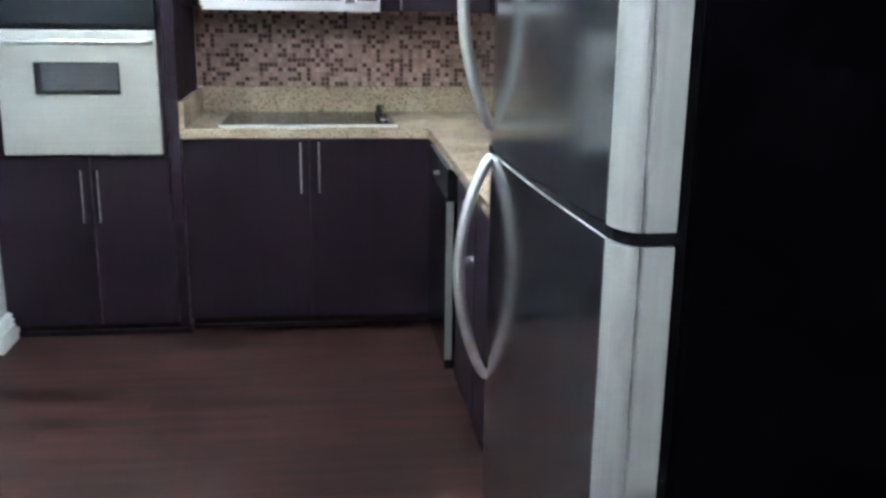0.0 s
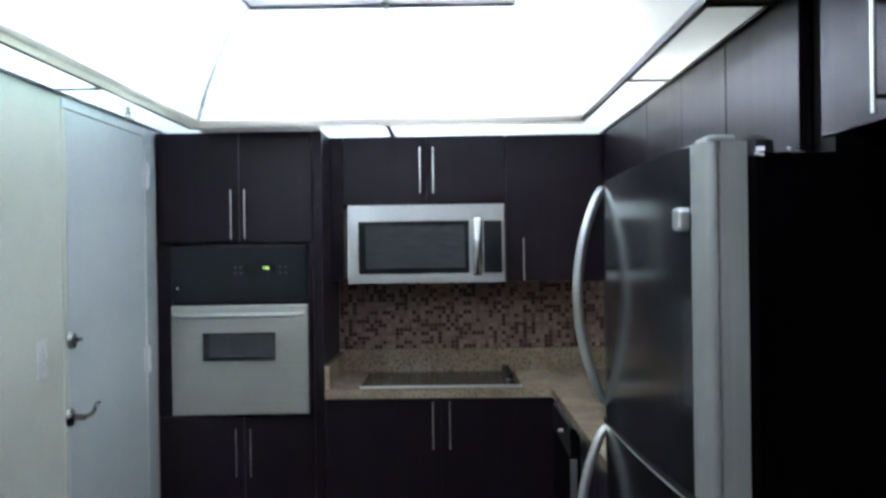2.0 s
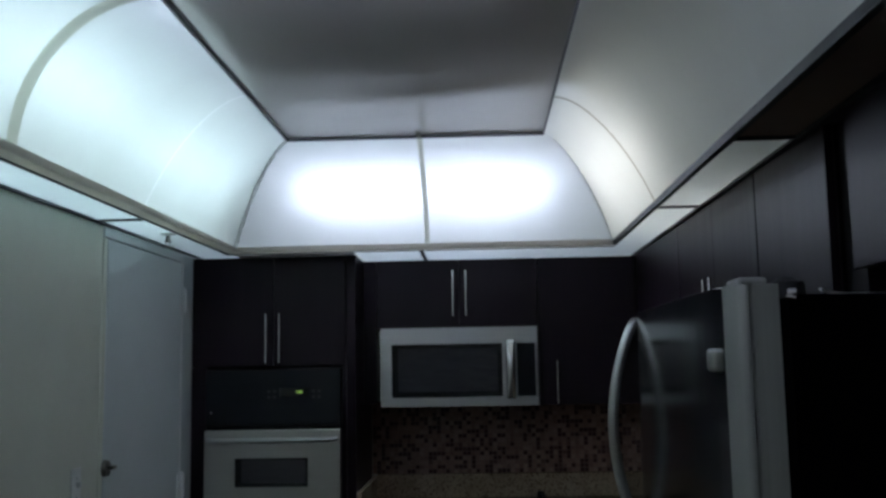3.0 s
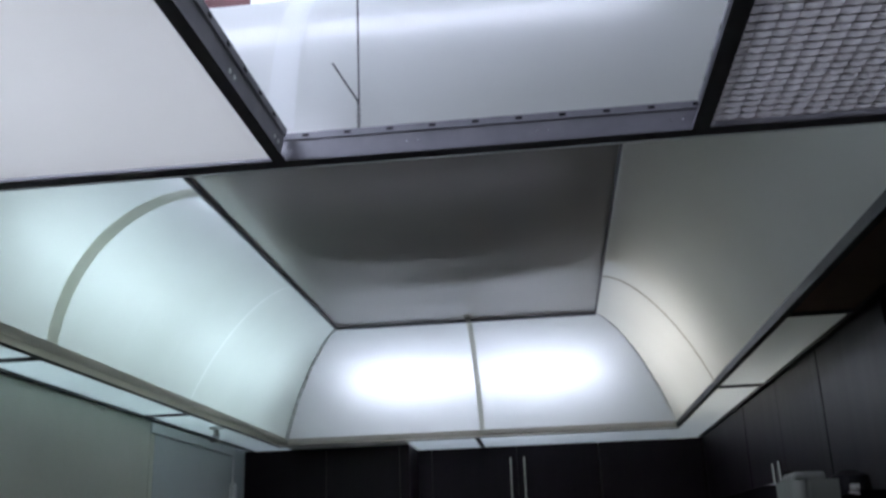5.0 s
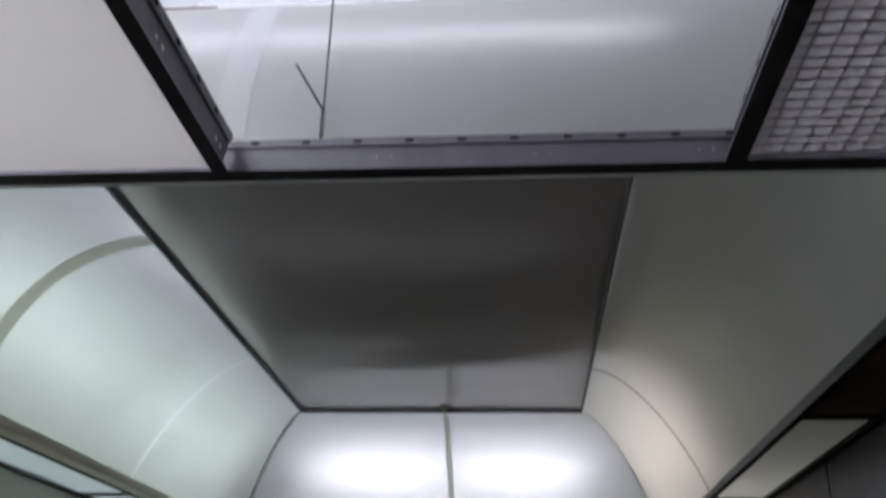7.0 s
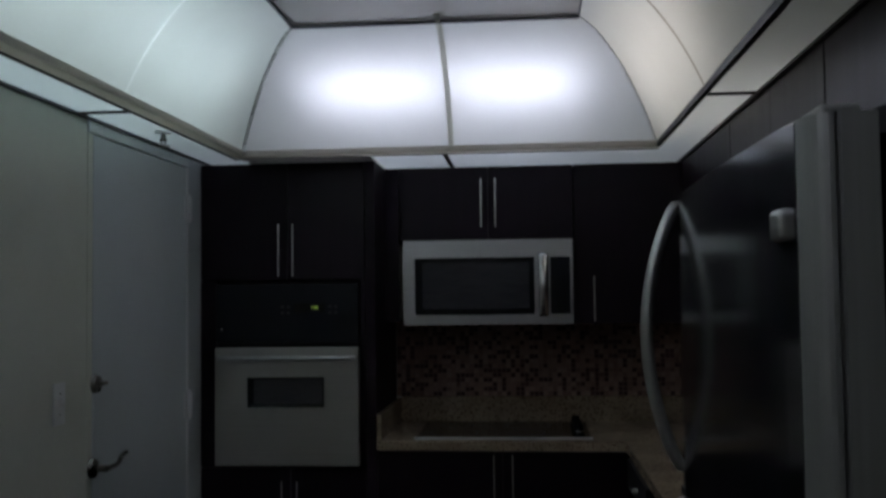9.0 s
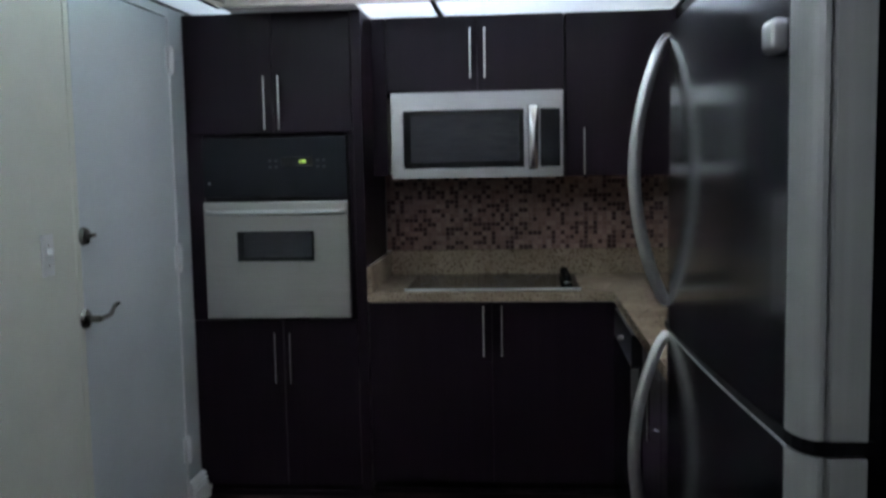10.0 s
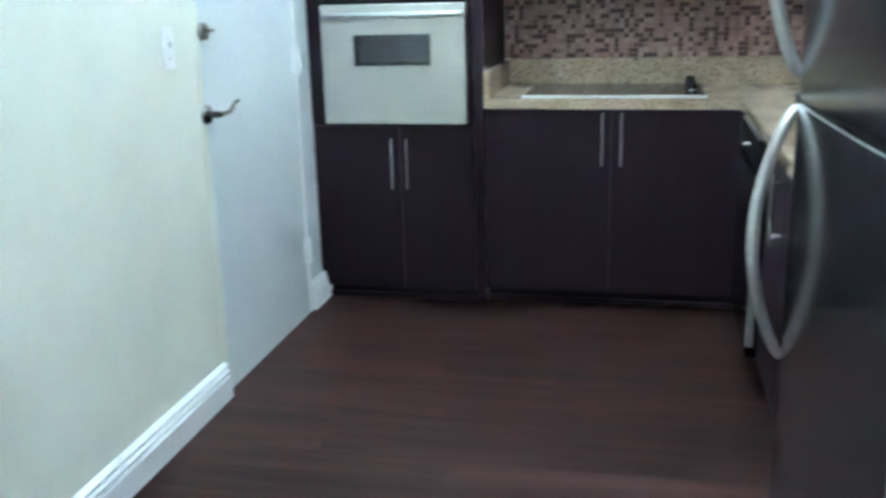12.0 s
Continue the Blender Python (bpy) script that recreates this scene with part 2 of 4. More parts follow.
def sweep(path, section, bm=None, close=True):
    """Skins a list of cross sections (each a list of points in world places)."""
    bm = bm or bmesh.new()
    rings = [[bm.verts.new(p) for p in section(q)] for q in path]
    n = len(rings[0])
    for a, b in zip(rings, rings[1:]):
        for i in range(n):
            bm.faces.new((a[i], a[(i + 1) % n], b[(i + 1) % n], b[i]))
    if close:
        bm.faces.new(rings[0])
        bm.faces.new(rings[-1])
    return bm


def prism(points, z0, z1, bm=None):
    """An upright prism over a plan outline."""
    bm = bm or bmesh.new()
    lo = [bm.verts.new((x, y, z0)) for x, y in points]
    hi = [bm.verts.new((x, y, z1)) for x, y in points]
    n = len(points)
    for i in range(n):
        bm.faces.new((lo[i], lo[(i + 1) % n], hi[(i + 1) % n], hi[i]))
    bm.faces.new(lo)
    bm.faces.new(hi)
    return bm


def pull_y(x, y, z0, z1, parent, label="slim satin steel bar pull"):
    """A slim upright bar pull on a front that faces -y."""
    bm = rod((x, y - 0.028, z0), (x, y - 0.028, z1), 0.0055)
    for z in (z0 + 0.03, z1 - 0.03):
        rod((x, y + 0.002, z), (x, y - 0.028, z), 0.004, bm, 8)
    return part("handle", bm, CHROME, parent, label, smooth=False)


def pull_x(x, y, z0, z1, parent, label="slim satin steel bar pull"):
    """The same on a front that faces -x."""
    bm = rod((x - 0.028, y, z0), (x - 0.028, y, z1), 0.0055)
    for z in (z0 + 0.03, z1 - 0.03):
        rod((x + 0.002, y, z), (x - 0.028, y, z), 0.004, bm, 8)
    return part("handle", bm, CHROME, parent, label)


# ---------------------------------------------------------------- measures of the room
XR = 2.41          # right wall
YB = 0.0           # back wall
YN = -7.2          # wall behind
ZG = 2.10          # dropped grid
ZS = 2.80          # slab over it
T0, T1 = 0.241, 1.906        # tray, across
TF, TN = -0.87, -3.806      # tray, far and near rail
U0, U1, UF, UN = 0.582, 1.580, -1.374, -3.586
ZU = 2.470

# ---------------------------------------------------------------- setting
DY0, DY1, DZ = -1.70, -0.84, 2.065


def structure(name, bm, material, label, category):
    return tagged(part(name, bm, material), label, category, kind="structure")


bm = box(-0.12, 0, YN, DY0, 0, ZS)
box(-0.12, 0, DY0, DY1, DZ, ZS, bm)
structure("wall_west", bm, WALL, "cream painted side wall with an entry door", "wall")
structure("wall_return", box(-0.12, -0.020, DY1, YB + 0.12, 0, ZS), DOOR_PAINT, "short white painted wall between the door and the tall cabinet", "wall")
structure("wall_north", box(0, XR, YB, YB + 0.12, 0, ZS), WALL, "painted back wall behind the kitchen cabinets", "wall")
structure("wall_east", box(XR, XR + 0.12, YN, YB + 0.12, 0, ZS), WALL, "painted side wall behind the refrigerator", "wall")
structure("wall_south", box(-0.12, XR + 0.12, YN - 0.12, YN, 0, ZS), PLAIN, "plain pale wall closing the room", "wall")
bm = box(-0.12, XR + 0.12, YN - 0.12, YB + 0.12, ZS, ZS + 0.12)
rnd = random.Random(5)
for k in range(60):
    x, y, r = rnd.uniform(0.6, 1.64), rnd.uniform(-3.65, -3.05), rnd.uniform(0.003, 0.010)
    c = bmesh.ops.create_icosphere(bm, subdivisions=1, radius=r)
    bmesh.ops.transform(bm, matrix=Matrix.Translation((x, y, ZS)) @ Matrix.Diagonal((rnd.uniform(0.8, 2.4), rnd.uniform(0.6, 1.4), 0.6, 1)), verts=c["verts"])
structure("ceiling", bm, SLAB, "rough white painted concrete slab above the grid", "ceiling")
# near face is real; the leg running back is unseen, added to block light
bm = prism([(1.628, -3.60), (XR, -3.60), (XR, -3.571), (1.81, -3.571), (1.81, -2.05), (1.78, -2.05), (1.78, -3.571), (1.628, -3.571)], 2.478, ZS)
structure("bulkhead", bm, GREY_PLASTER, "grey plastered partition on the slab, its unseen rear leg added to block light", "wall")

# white entry door in its frame
d = thing("door_1", (0, (DY0 + DY1) / 2, 0), "closed flat white entry door with lever and deadbolt", "door", kind="structure")
part("door_leaf", box(-0.042, 0.004, -1.684, -0.856, 0.008, 2.052), DOOR_PAINT, d, "smooth cool white door leaf", bevel=0.002)
part("door_frame", box(-0.11, -0.003, -0.853, -0.802, 0, 2.092), TRIM_PAINT, d, "white steel jamb on the hinge side", bevel=0.003)
part("door_frame", box(-0.11, 0.007, -1.722, -0.853, 2.055, 2.092), TRIM_PAINT, d, "white steel head of the frame", bevel=0.003)
part("door_frame", box(-0.11, 0.0035, -1.722, -1.687, 0, 2.055), WALL, d, "painted jamb on the latch side", bevel=0.002)
for z in (0.29, 1.09, 1.885):
    bm = rod((0.018, -0.850, z - 0.048), (0.018, -0.850, z + 0.048), 0.0105)
    box(0.004, 0.009, -0.880, -0.850, z - 0.05, z + 0.05, bm)
    box(-0.003, 0.007, -0.849, -0.825, z - 0.05, z + 0.05, bm)
    rod((0.018, -0.850, z + 0.048), (0.018, -0.850, z + 0.058), 0.006, bm, 10)
    rod((0.018, -0.850, z - 0.058), (0.018, -0.850, z - 0.048), 0.006, bm, 10)
    part("hinge", bm, HINGE_PAINT, d, "white painted butt hinge")
# added white strip draws the bright line between leaf and jamb
part("hinge_edge_strip", box(0.0042, 0.0095, -0.8555, -0.8515, 0.012, 2.048), HINGE_PAINT, d, "added white strip drawing the bright line along the hinge edge")
bm = rod((0.004, -1.672, 1.25), (0.018, -1.672, 1.25), 0.030, None, 24, 0.026)
lock = part("deadbolt", bm, DOOR_STEEL, d, "satin steel deadbolt rose")
part("thumb_turn", box(0.018, 0.040, -1.684, -1.648, 1.246, 1.258), DOOR_STEEL, lock, bevel=0.003)
bm = rod((0.004, -1.688, 0.985), (0.014, -1.688, 0.985), 0.033, None, 24, 0.029)
rose = part("lever_rose", bm, DOOR_STEEL, d, "round satin steel rose")
bm = rod((0.014, -1.688, 0.985), (0.052, -1.688, 0.985), 0.011)
pts = [(-1.693 + 0.0085 * i, 0.985 + 0.030 / (1 + math.exp(-(i - 12) * 0.9)), 0.0095 - 0.0002 * i) for i in range(18)]
sweep(pts, lambda q: [(0.056 + 0.008 * math.cos(a), q[0], q[1] + q[2] * math.sin(a)) for a in [k * math.pi / 4 for k in range(8)]], bm)
part("lever", bm, DOOR_STEEL, rose, "wavy satin steel lever with an upturned tip")


def baseboard(y0, y1, off=0.0):
    prof = [(0, 0), (0.019, 0), (0.019, 0.088), (0.012, 0.093), (0.012, 0.099), (0.0175, 0.103), (0.0175, 0.110), (0.009, 0.116), (0.009, 0.122), (0.0135, 0.126), (0.0125, 0.133), (0.005, 0.141), (0, 0.143)]
    bm = bmesh.new()
    a = [bm.verts.new((1.4 * x + off, y0, 0.90 * z)) for x, z in prof]
    b = [bm.verts.new((1.4 * x + off, y1, 0.90 * z)) for x, z in prof]
    n = len(prof)
    for i in range(n):
        bm.faces.new((a[i], a[(i + 1) % n], b[(i + 1) % n], b[i]))
    bm.faces.new(a)
    bm.faces.new(b)
    return structure("baseboard", bm, TRIM_PAINT, "white moulded baseboard along the wall", "baseboard")


baseboard(YN, -1.724)
baseboard(-0.798, -0.53, -0.012)

# light switch
s = thing("light_switch", (0, -1.90, 1.21), "white wall plate with a small toggle switch", "switch")
part("plate", box(0, 0.006, -1.936, -1.866, 1.150, 1.275), WHITE_PLASTIC, s, bevel=0.002)
part("toggle", box(0.004, 0.022, -1.907, -1.895, 1.214, 1.232), WHITE_PLASTIC, s, bevel=0.002)
for z in (1.182, 1.243):
    part("screw", rod((0.006, -1.901, z), (0.0075, -1.901, z), 0.003, None, 8), CHROME, s)

# ---------------------------------------------------------------- ceiling tray and grid
tray = thing("light_tray", ((T0 + T1) / 2, (TF + TN) / 2, ZG), "vaulted luminous ceiling tray of frosted plastic sheets", "ceiling light", kind="structure")


def bulge(a, flat):
    """How far in the sheet has come at a: a quarter ellipse, pulled flat by a share."""
    return (1 - flat) * (1 - math.cos(a * math.pi / 2)) + flat * math.sin(a * math.pi / 2)


def flatness(y, side):
    """The side sheets hang flatter towards the far end."""
    y0, y1 = (-2.87, -2.0) if side == "L" else (-3.7, -2.2)
    return 0.02 + 0.44 * min(1.0, max(0.0, (y - y0) / (y1 - y0)))


def tray_rect(a):
    """The tray's outline at a (0 at the rail, 1 at the top sheet): x0, x1, y far, y near, z."""
    c, n = bulge(a, 0.46), bulge(a, 0.0)
    return T0 + (U0 - T0) * c, T1 + (U1 - T1) * c, TF + (UF - TF) * c, TN + (UN - TN) * n, ZG + (ZU - ZG) * math.sin(a * math.pi / 2)


def cove(side, f0, f1, lift=0.0, steps=14, first=0.0):
    """A stretch of one curved side, from f0 to f1 of its length (None: the mitred corner)."""
    bm = bmesh.new()
    rows = []
    for i in range(steps + 1):
        a_ = first + (1 - first) * i / steps
        x0, x1, yf, yn, z = tray_rect(a_)
        c, s_ = math.cos(a_ * math.pi / 2), math.sin(a_ * math.pi / 2)
        z -= lift * s_
        along = []
        for f, corner in ((f0, 0), (f1, 1)):
            if side in "LR":
                y = (yf if corner == 0 else yn) if f is None else min(max(f, yn), yf)
                b_ = bulge(a_, flatness(y, side))
                x = T0 + (U0 - T0) * b_ + lift * c if side == "L" else T1 + (U1 - T1) * b_ - lift * c
                along.append((x, y, z))
            else:
                x = (x0 if corner == 0 else x1 if side == "F" else 1.90) if f is None else min(max(f, x0), x1)
                y = yf - lift * c if side == "F" else yn + lift * c
                along.append((x, y, z))
        rows.append([bm.verts.new(p) for p in along])
    for a, b in zip(rows, rows[1:]):
        bm.faces.new((a[0], a[1], b[1], b[0]))
    return bm


for side, cuts in (("L", (None, -1.9955, -2.0045, -2.25, -2.5, -2.7, -2.87, None)), ("R", (None, -1.90, -2.5, -3.1, None)), ("F", (None, 1.097, None)), ("N", (None, 1.055, None))):
    for f0, f1 in zip(cuts, cuts[1:]):
        if f0 == -1.9955:
            part("seam_strip", cove(side, f0, f1), CLEAR, tray, "thin bright joint strip", smooth=True)
            continue
        part("cove_panel", cove(side, f0, f1), COVE, tray, smooth=True)
for side, f, w, m in (("L", -2.87, 0.025, TAPE), ("F", 1.097, 0.011, TAPE), ("N", 1.055, 0.019, TAPE_WHITE)):
    part("seam_tape", cove(side, f + w if side == "L" else f - w, f - w if side == "L" else f + w, -0.0015 if side == "N" else 0.004, first=0.1 if side == "N" else 0.0), m, tray, "yellowed tape over a seam", smooth=True)
part("seam_strip", cove("R", -1.892, -1.908, 0.005), TOP_TAPE, tray, "thin clear joint strip", smooth=True)
for k in (0, 1):
    bm = bmesh.new()
    pts = [tray_rect(i / 16) for i in range(17)]
    pts = [(q[k] + (0.003 if k == 0 else -0.003), q[2] - 0.003, q[4]) for q in pts]
    for p, q in zip(pts, pts[1:]):
        rod(p, q, 0.0080 if k == 0 else 0.003, bm, 8)
    part("corner_bead", bm, BEAD, tray, "pale bead in the corner of the vault", smooth=True)
# the top sheet sags in soft waves
bm = bmesh.new()
nx, ny = 30, 60
g = []
for j in range(ny + 1):
    for i in range(nx + 1):
        u, v = i / nx, j / ny
        x, y = U0 + (U1 - U0) * u, UF + (UN - UF) * v
        q_ = min(1.0, v / 0.34)
        sag = q_ * q_ * (3 - 2 * q_) * (1 - 0.8 * max(0.0, v - 0.4))
        z = ZU + 0.004 - math.sin(math.pi * u) ** 0.7 * (0.030 * sag + 0.009 * math.sin(v * 30 + 1.0 * math.sin(u * 4.4 + 0.6)) * min(1.0, v * 8) * math.exp(-v * 4.0))
        g.append(bm.verts.new((x, y, z)))
for j in range(ny):
    for i in range(nx):
        a = j * (nx + 1) + i
        bm.faces.new((g[a], g[a + 1], g[a + nx + 2], g[a + nx + 1]))
part("top_sheet", bm, TOP_SHEET, tray, "grey wavy plastic sheet over the tray", smooth=True)
part("seam_tape", box(1.088, 1.108, UF - 0.10, UF, ZU - 0.006, ZU - 0.003), TOP_TAPE, tray, "yellowed tape over a seam")
for a in ((U0 - 0.005, U0 + 0.005, UN, UF), (U1 - 0.003, U1 + 0.003, UN, UF), (U0, U1, UF - 0.008, UF + 0.008), (U0, U1, UN - 0.008, UN + 0.008)):
    part("top_rail", box(*a, ZU - 0.006, ZU + 0.003), TBAR, tray, "grey metal edge strip", bevel=0.001)
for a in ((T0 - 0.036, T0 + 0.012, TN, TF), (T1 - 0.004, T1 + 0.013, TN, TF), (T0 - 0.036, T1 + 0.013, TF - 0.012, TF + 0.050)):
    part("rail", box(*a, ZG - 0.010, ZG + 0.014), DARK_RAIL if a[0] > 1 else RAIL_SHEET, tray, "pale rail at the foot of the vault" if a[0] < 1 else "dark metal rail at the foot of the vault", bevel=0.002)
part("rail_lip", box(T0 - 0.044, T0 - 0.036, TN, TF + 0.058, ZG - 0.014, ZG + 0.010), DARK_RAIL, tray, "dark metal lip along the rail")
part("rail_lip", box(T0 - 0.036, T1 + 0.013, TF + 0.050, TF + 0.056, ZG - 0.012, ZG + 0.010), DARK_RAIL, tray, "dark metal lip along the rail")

# unseen sheet, added to weaken the light reaching the right side of the vault
part("dimming_film", box(1.584, 1.78, -3.569, -2.05, 2.4740, 2.4752), DIMMING, tray, "added unseen sheet dimming the light on the side of the vault")

# flat border panels and the grid that carries them
grid = thing("ceiling_grid", (1.2, -3.0, ZG), "suspended ceiling grid with lit frosted border panels", "ceiling grid", kind="structure")


def pane(x0, x1, y0, y1, m, label=""):
    part("diffuser_panel", box(x0, x1, y0, y1, ZG + 0.004, ZG + 0.007), m, grid, label)


def slim_bar(x0, x1, y0, y1, h=0.016):
    part("grid_bar", box(x0, x1, y0, y1, ZG - 0.004, ZG + h), DARK_RAIL, grid)


ycuts = [-0.30, -1.80, -2.785, TN]
for a, b in zip(ycuts, ycuts[1:]):
    pane(0.004, T0 - 0.044, b + 0.006, a - 0.006, STRIP)
    # nothing lights the near right panel from above; its brown colour paints that shade
    pane(T1 + 0.013, 2.074, b + 0.006, a - 0.006, UNLIT_STRIP if b < -3 else STRIP, "unlit border panel, its shade put into a brown colour" if b < -3 else "")
for y in ycuts[1:-1]:
    slim_bar(0.0, T0 - 0.044, y - 0.006, y + 0.006)
    slim_bar(T1 + 0.013, 2.10, y - 0.006, y + 0.006)
part("blank_panel", box(T0 - 0.044, 0.746, TF + 0.058, -0.30, ZG - 0.001, ZG + 0.001), FILLER, grid, "plain grey filler panel above the tall cabinet")
pane(0.75, 1.05, TF + 0.056, -0.05, STRIP)
pane(1.066, T1 + 0.013, TF + 0.056, -0.05, STRIP)
slim_bar(1.05, 1.066, TF + 0.056, -0.05)
slim_bar(0.0, 0.012, TN, -0.3)
slim_bar(2.066, 2.12, TN, -0.30)

# deep slotted tee bars round the panel that has been taken out
TM = -3.828               # main tee beside the vault
XA, XB = 1.0645, 1.588        # web lines of the two cross tees
YE = -4.965


def tee(a, b, lean=0.0, w=0.0105, name="tee_bar"):
    """A tee bar between two points of the grid: flange, leaning web, bulb and the row of slots."""
    (xa, ya), (xb, yb) = a, b
    lengthways = abs(yb - ya) > abs(xb - xa)
    t, h, rim = 0.0012, 0.041, 0.0035
    ends_ = (min(ya, yb), max(ya, yb)) if lengthways else (min(xa, xb), max(xa, xb))
    mid = xa if lengthways else ya

    def at(o, along, z):
        o += lean * max(0.0, (z - ZG) / h)
        return (mid + o, along, z) if lengthways else (along, mid + o, z)

    def strip(o, z0, z1, bm):
        q = [[bm.verts.new(at(e, f, z)) for e, z in ((-o, z0), (o, z0), (o, z1), (-o, z1))] for f in ends_]
        for i in range(4):
            bm.faces.new((q[0][i], q[0][(i + 1) % 4], q[1][(i + 1) % 4], q[1][i]))
        bm.faces.new(q[0])
        bm.faces.new(q[1])

    bm = bmesh.new()
    strip(w, ZG - 0.0025, ZG, bm)
    strip(t, ZG, ZG + h, bm)
    strip(rim, ZG + h - 0.010, ZG + h, bm)
    bar = part(name, bm, TBAR, grid, "grey slotted steel tee bar")
    n = int((ends_[1] - ends_[0]) / 0.0545)

    def hole_pegs(count, every, lift, r, o, bm):
        for k in range(1, count, every):
            for e in (-0.006, 0.009):
                f = ends_[0] + (ends_[1] - ends_[0]) * (k + 0.5) / count + e
                rod(at(-o, f, ZG + lift), at(o, f, ZG + lift), r, bm, 8)

    # proud black blocks stand for the shade inside the slots
    bm = bmesh.new()
    for k in range(1, n):
        f = ends_[0] + (ends_[1] - ends_[0]) * k / n
        p, q = Vector(at(-rim - 0.0005, f, ZG + h - 0.0047)), Vector(at(rim + 0.0005, f, ZG + h - 0.0047))
        g_ = Vector((0, 0.0042, 0.0018)) if lengthways else Vector((0.0042, 0, 0.0018))
        box(*[v for u, w_ in zip(p - g_, q + g_) for v in (u, w_)], bm)
    part("slots", bm, SLOT_SHADE, bar, "row of small punched slots")
    # bright pegs stand for light showing through small punched holes
    bm = bmesh.new()
    hole_pegs(n, 3, 0.017, 0.0029 if lengthways else 0.0012, 0.0018, bm)
    part("hole_glints", bm, WHITE_PLASTIC if lengthways else CHROME, bar, "small bright pegs standing for light through punched holes")
    return bar


tee((0.0, TM), (XR, TM), 0.004)
tee((XA, TM - 0.0107), (XA, YE), 0.006, 0.0085)
tee((XB, TM - 0.0107), (XB, YE), 0.005)
tee((0.0, YE), (XR, YE))
tee((0.456, TM - 0.0107), (0.456, YE))
pane(0.465, XA - 0.0070, YE + 0.0085, TM - 0.0085, FROST, "plain cream frosted panel")
pane(0.004, 0.447, YE + 0.0085, TM - 0.0085, FROST, "plain cream frosted panel")

# prismatic panel: rows of small pyramids
bm = bmesh.new()
px0, px1, py0, py1, cell, deep = XB + 0.0075, 2.20, YE + 0.0085, TM - 0.0085, 0.0192, 0.0160
ni, nj = int((px1 - px0) / cell), int((py1 - py0) / deep)
verts, faces = [], []
for j in range(nj):
    for i in range(ni):
        x, y, b0 = px0 + i * cell, py1 - (j + 1) * deep, len(verts)
        for q in range(5):
            for p in range(5):
                e, f = p / 2 - 1, q / 2 - 1
                verts.append((x + cell * p / 4, y + deep * q / 4, ZG + 0.009 - 0.0036 * (1 - e * e) ** 0.7 * (1 - f * f) ** 0.7))
        faces += [(b0 + q * 5 + p, b0 + q * 5 + p + 1, b0 + q * 5 + p + 6, b0 + q * 5 + p + 5) for q in range(4) for p in range(4)]
me = bpy.data.meshes.new("prismatic_panel")
me.from_pydata([Vector(v) - ORG[grid] for v in verts], [], faces)
me.materials.append(PRISM)
pp = new("prismatic_panel", me)
pp.parent = grid
for f in me.polygons:
    f.use_smooth = True
tagged(pp, "dimpled prismatic acrylic panel", kind="stuff")
bm = bmesh.new()
for i in range(ni + 1):
    box(px0 + i * cell - 0.0007, px0 + i * cell + 0.0007, py0, py1, ZG + 0.0076, ZG + 0.0095, bm)
for j in range(nj + 1):
    box(px0, px1, py1 - j * deep - 0.0006, py1 - j * deep + 0.0006, ZG + 0.0068, ZG + 0.0095, bm)
part("prism_grooves", bm, GROOVE, grid, "dark grooves of the dimpled panel", kind="stuff")
pane(2.216, XR - 0.004, YE + 0.0085, TM - 0.0085, FROST, "plain cream frosted panel")
tee((2.208, TM - 0.0107), (2.208, YE))

# soffit over the room behind
structure("soffit", box(0, XR, YN, YE - 0.014, ZG - 0.002, ZG + 0.05), PLAIN, "plain white ceiling over the room behind", "ceiling")

# hanger wire twisted round the main tee
TW = TM + 0.008
w = thing("hanger_wire", (1.164, TW, ZG + 0.038), "thin dark steel ceiling hanger wire, twisted at its foot", "wire")
bm = rod((1.164, TW, ZG + 0.080), (1.153, TW + 0.047, 2.434), 0.0014, None, 6)
rod((1.153, TW + 0.047, 2.434), (1.150, TW + 0.10, ZS), 0.0014, bm, 6)
part("strand", bm, WIRE, w)
part("strand", rod((1.164, TW, ZG + 0.080), (1.129, TW, ZG + 0.141), 0.0013, None, 6), WIRE, w, "loose bent end")
bm = bmesh.new()
for ph in (0, math.pi):
    pth = [(ZG + 0.034 + k * 0.0025, ph + k * 0.9) for k in range(19)]
    sweep(pth, lambda q: [(1.164 + 0.0018 * math.cos(q[1]) + 0.001 * math.cos(k * 1.257), TW + 0.0018 * math.sin(q[1]) + 0.001 * math.sin(k * 1.257), q[0]) for k in range(5)], bm)
part("twist", bm, WIRE, w)

# red oxide brackets on the back of the near vault
for x0, x1, zt in ((0.62, 0.927, 2.5295), (1.566, 1.602, 2.525)):
    bm = box(x0, x1, -3.566, -3.561, 2.4725, zt)
    box(x0, x1, -3.561, -3.53, 2.4725, 2.4765, bm)
    tagged(part("bracket", bm, RED), "red oxide steel angle bracket above the vault", "bracket")

# fluorescent tubes behind the sheets, and one added fill


def tube(a, b, m):
    a, b = Vector(a), Vector(b)
    t = thing("fluorescent_tube", tuple((a + b) / 2), "lit fluorescent tube above the frosted sheets", "lamp", "tubes above the tray")
    u = (b - a).normalized()
    part("glass", rod(a + u * 0.02, b - u * 0.02, 0.013, None, 10), m, t)
    for e, s_ in ((a, 1), (b, -1)):
        part("hanger", rod(e + u * 0.01 * s_, (e.x + u.x * 0.01 * s_, e.y + u.y * 0.01 * s_, ZS), 0.002, None, 6), WIRE, t)
        part("cap", rod(e, e + u * 0.02 * s_, 0.0135, None, 10), CHROME, t)


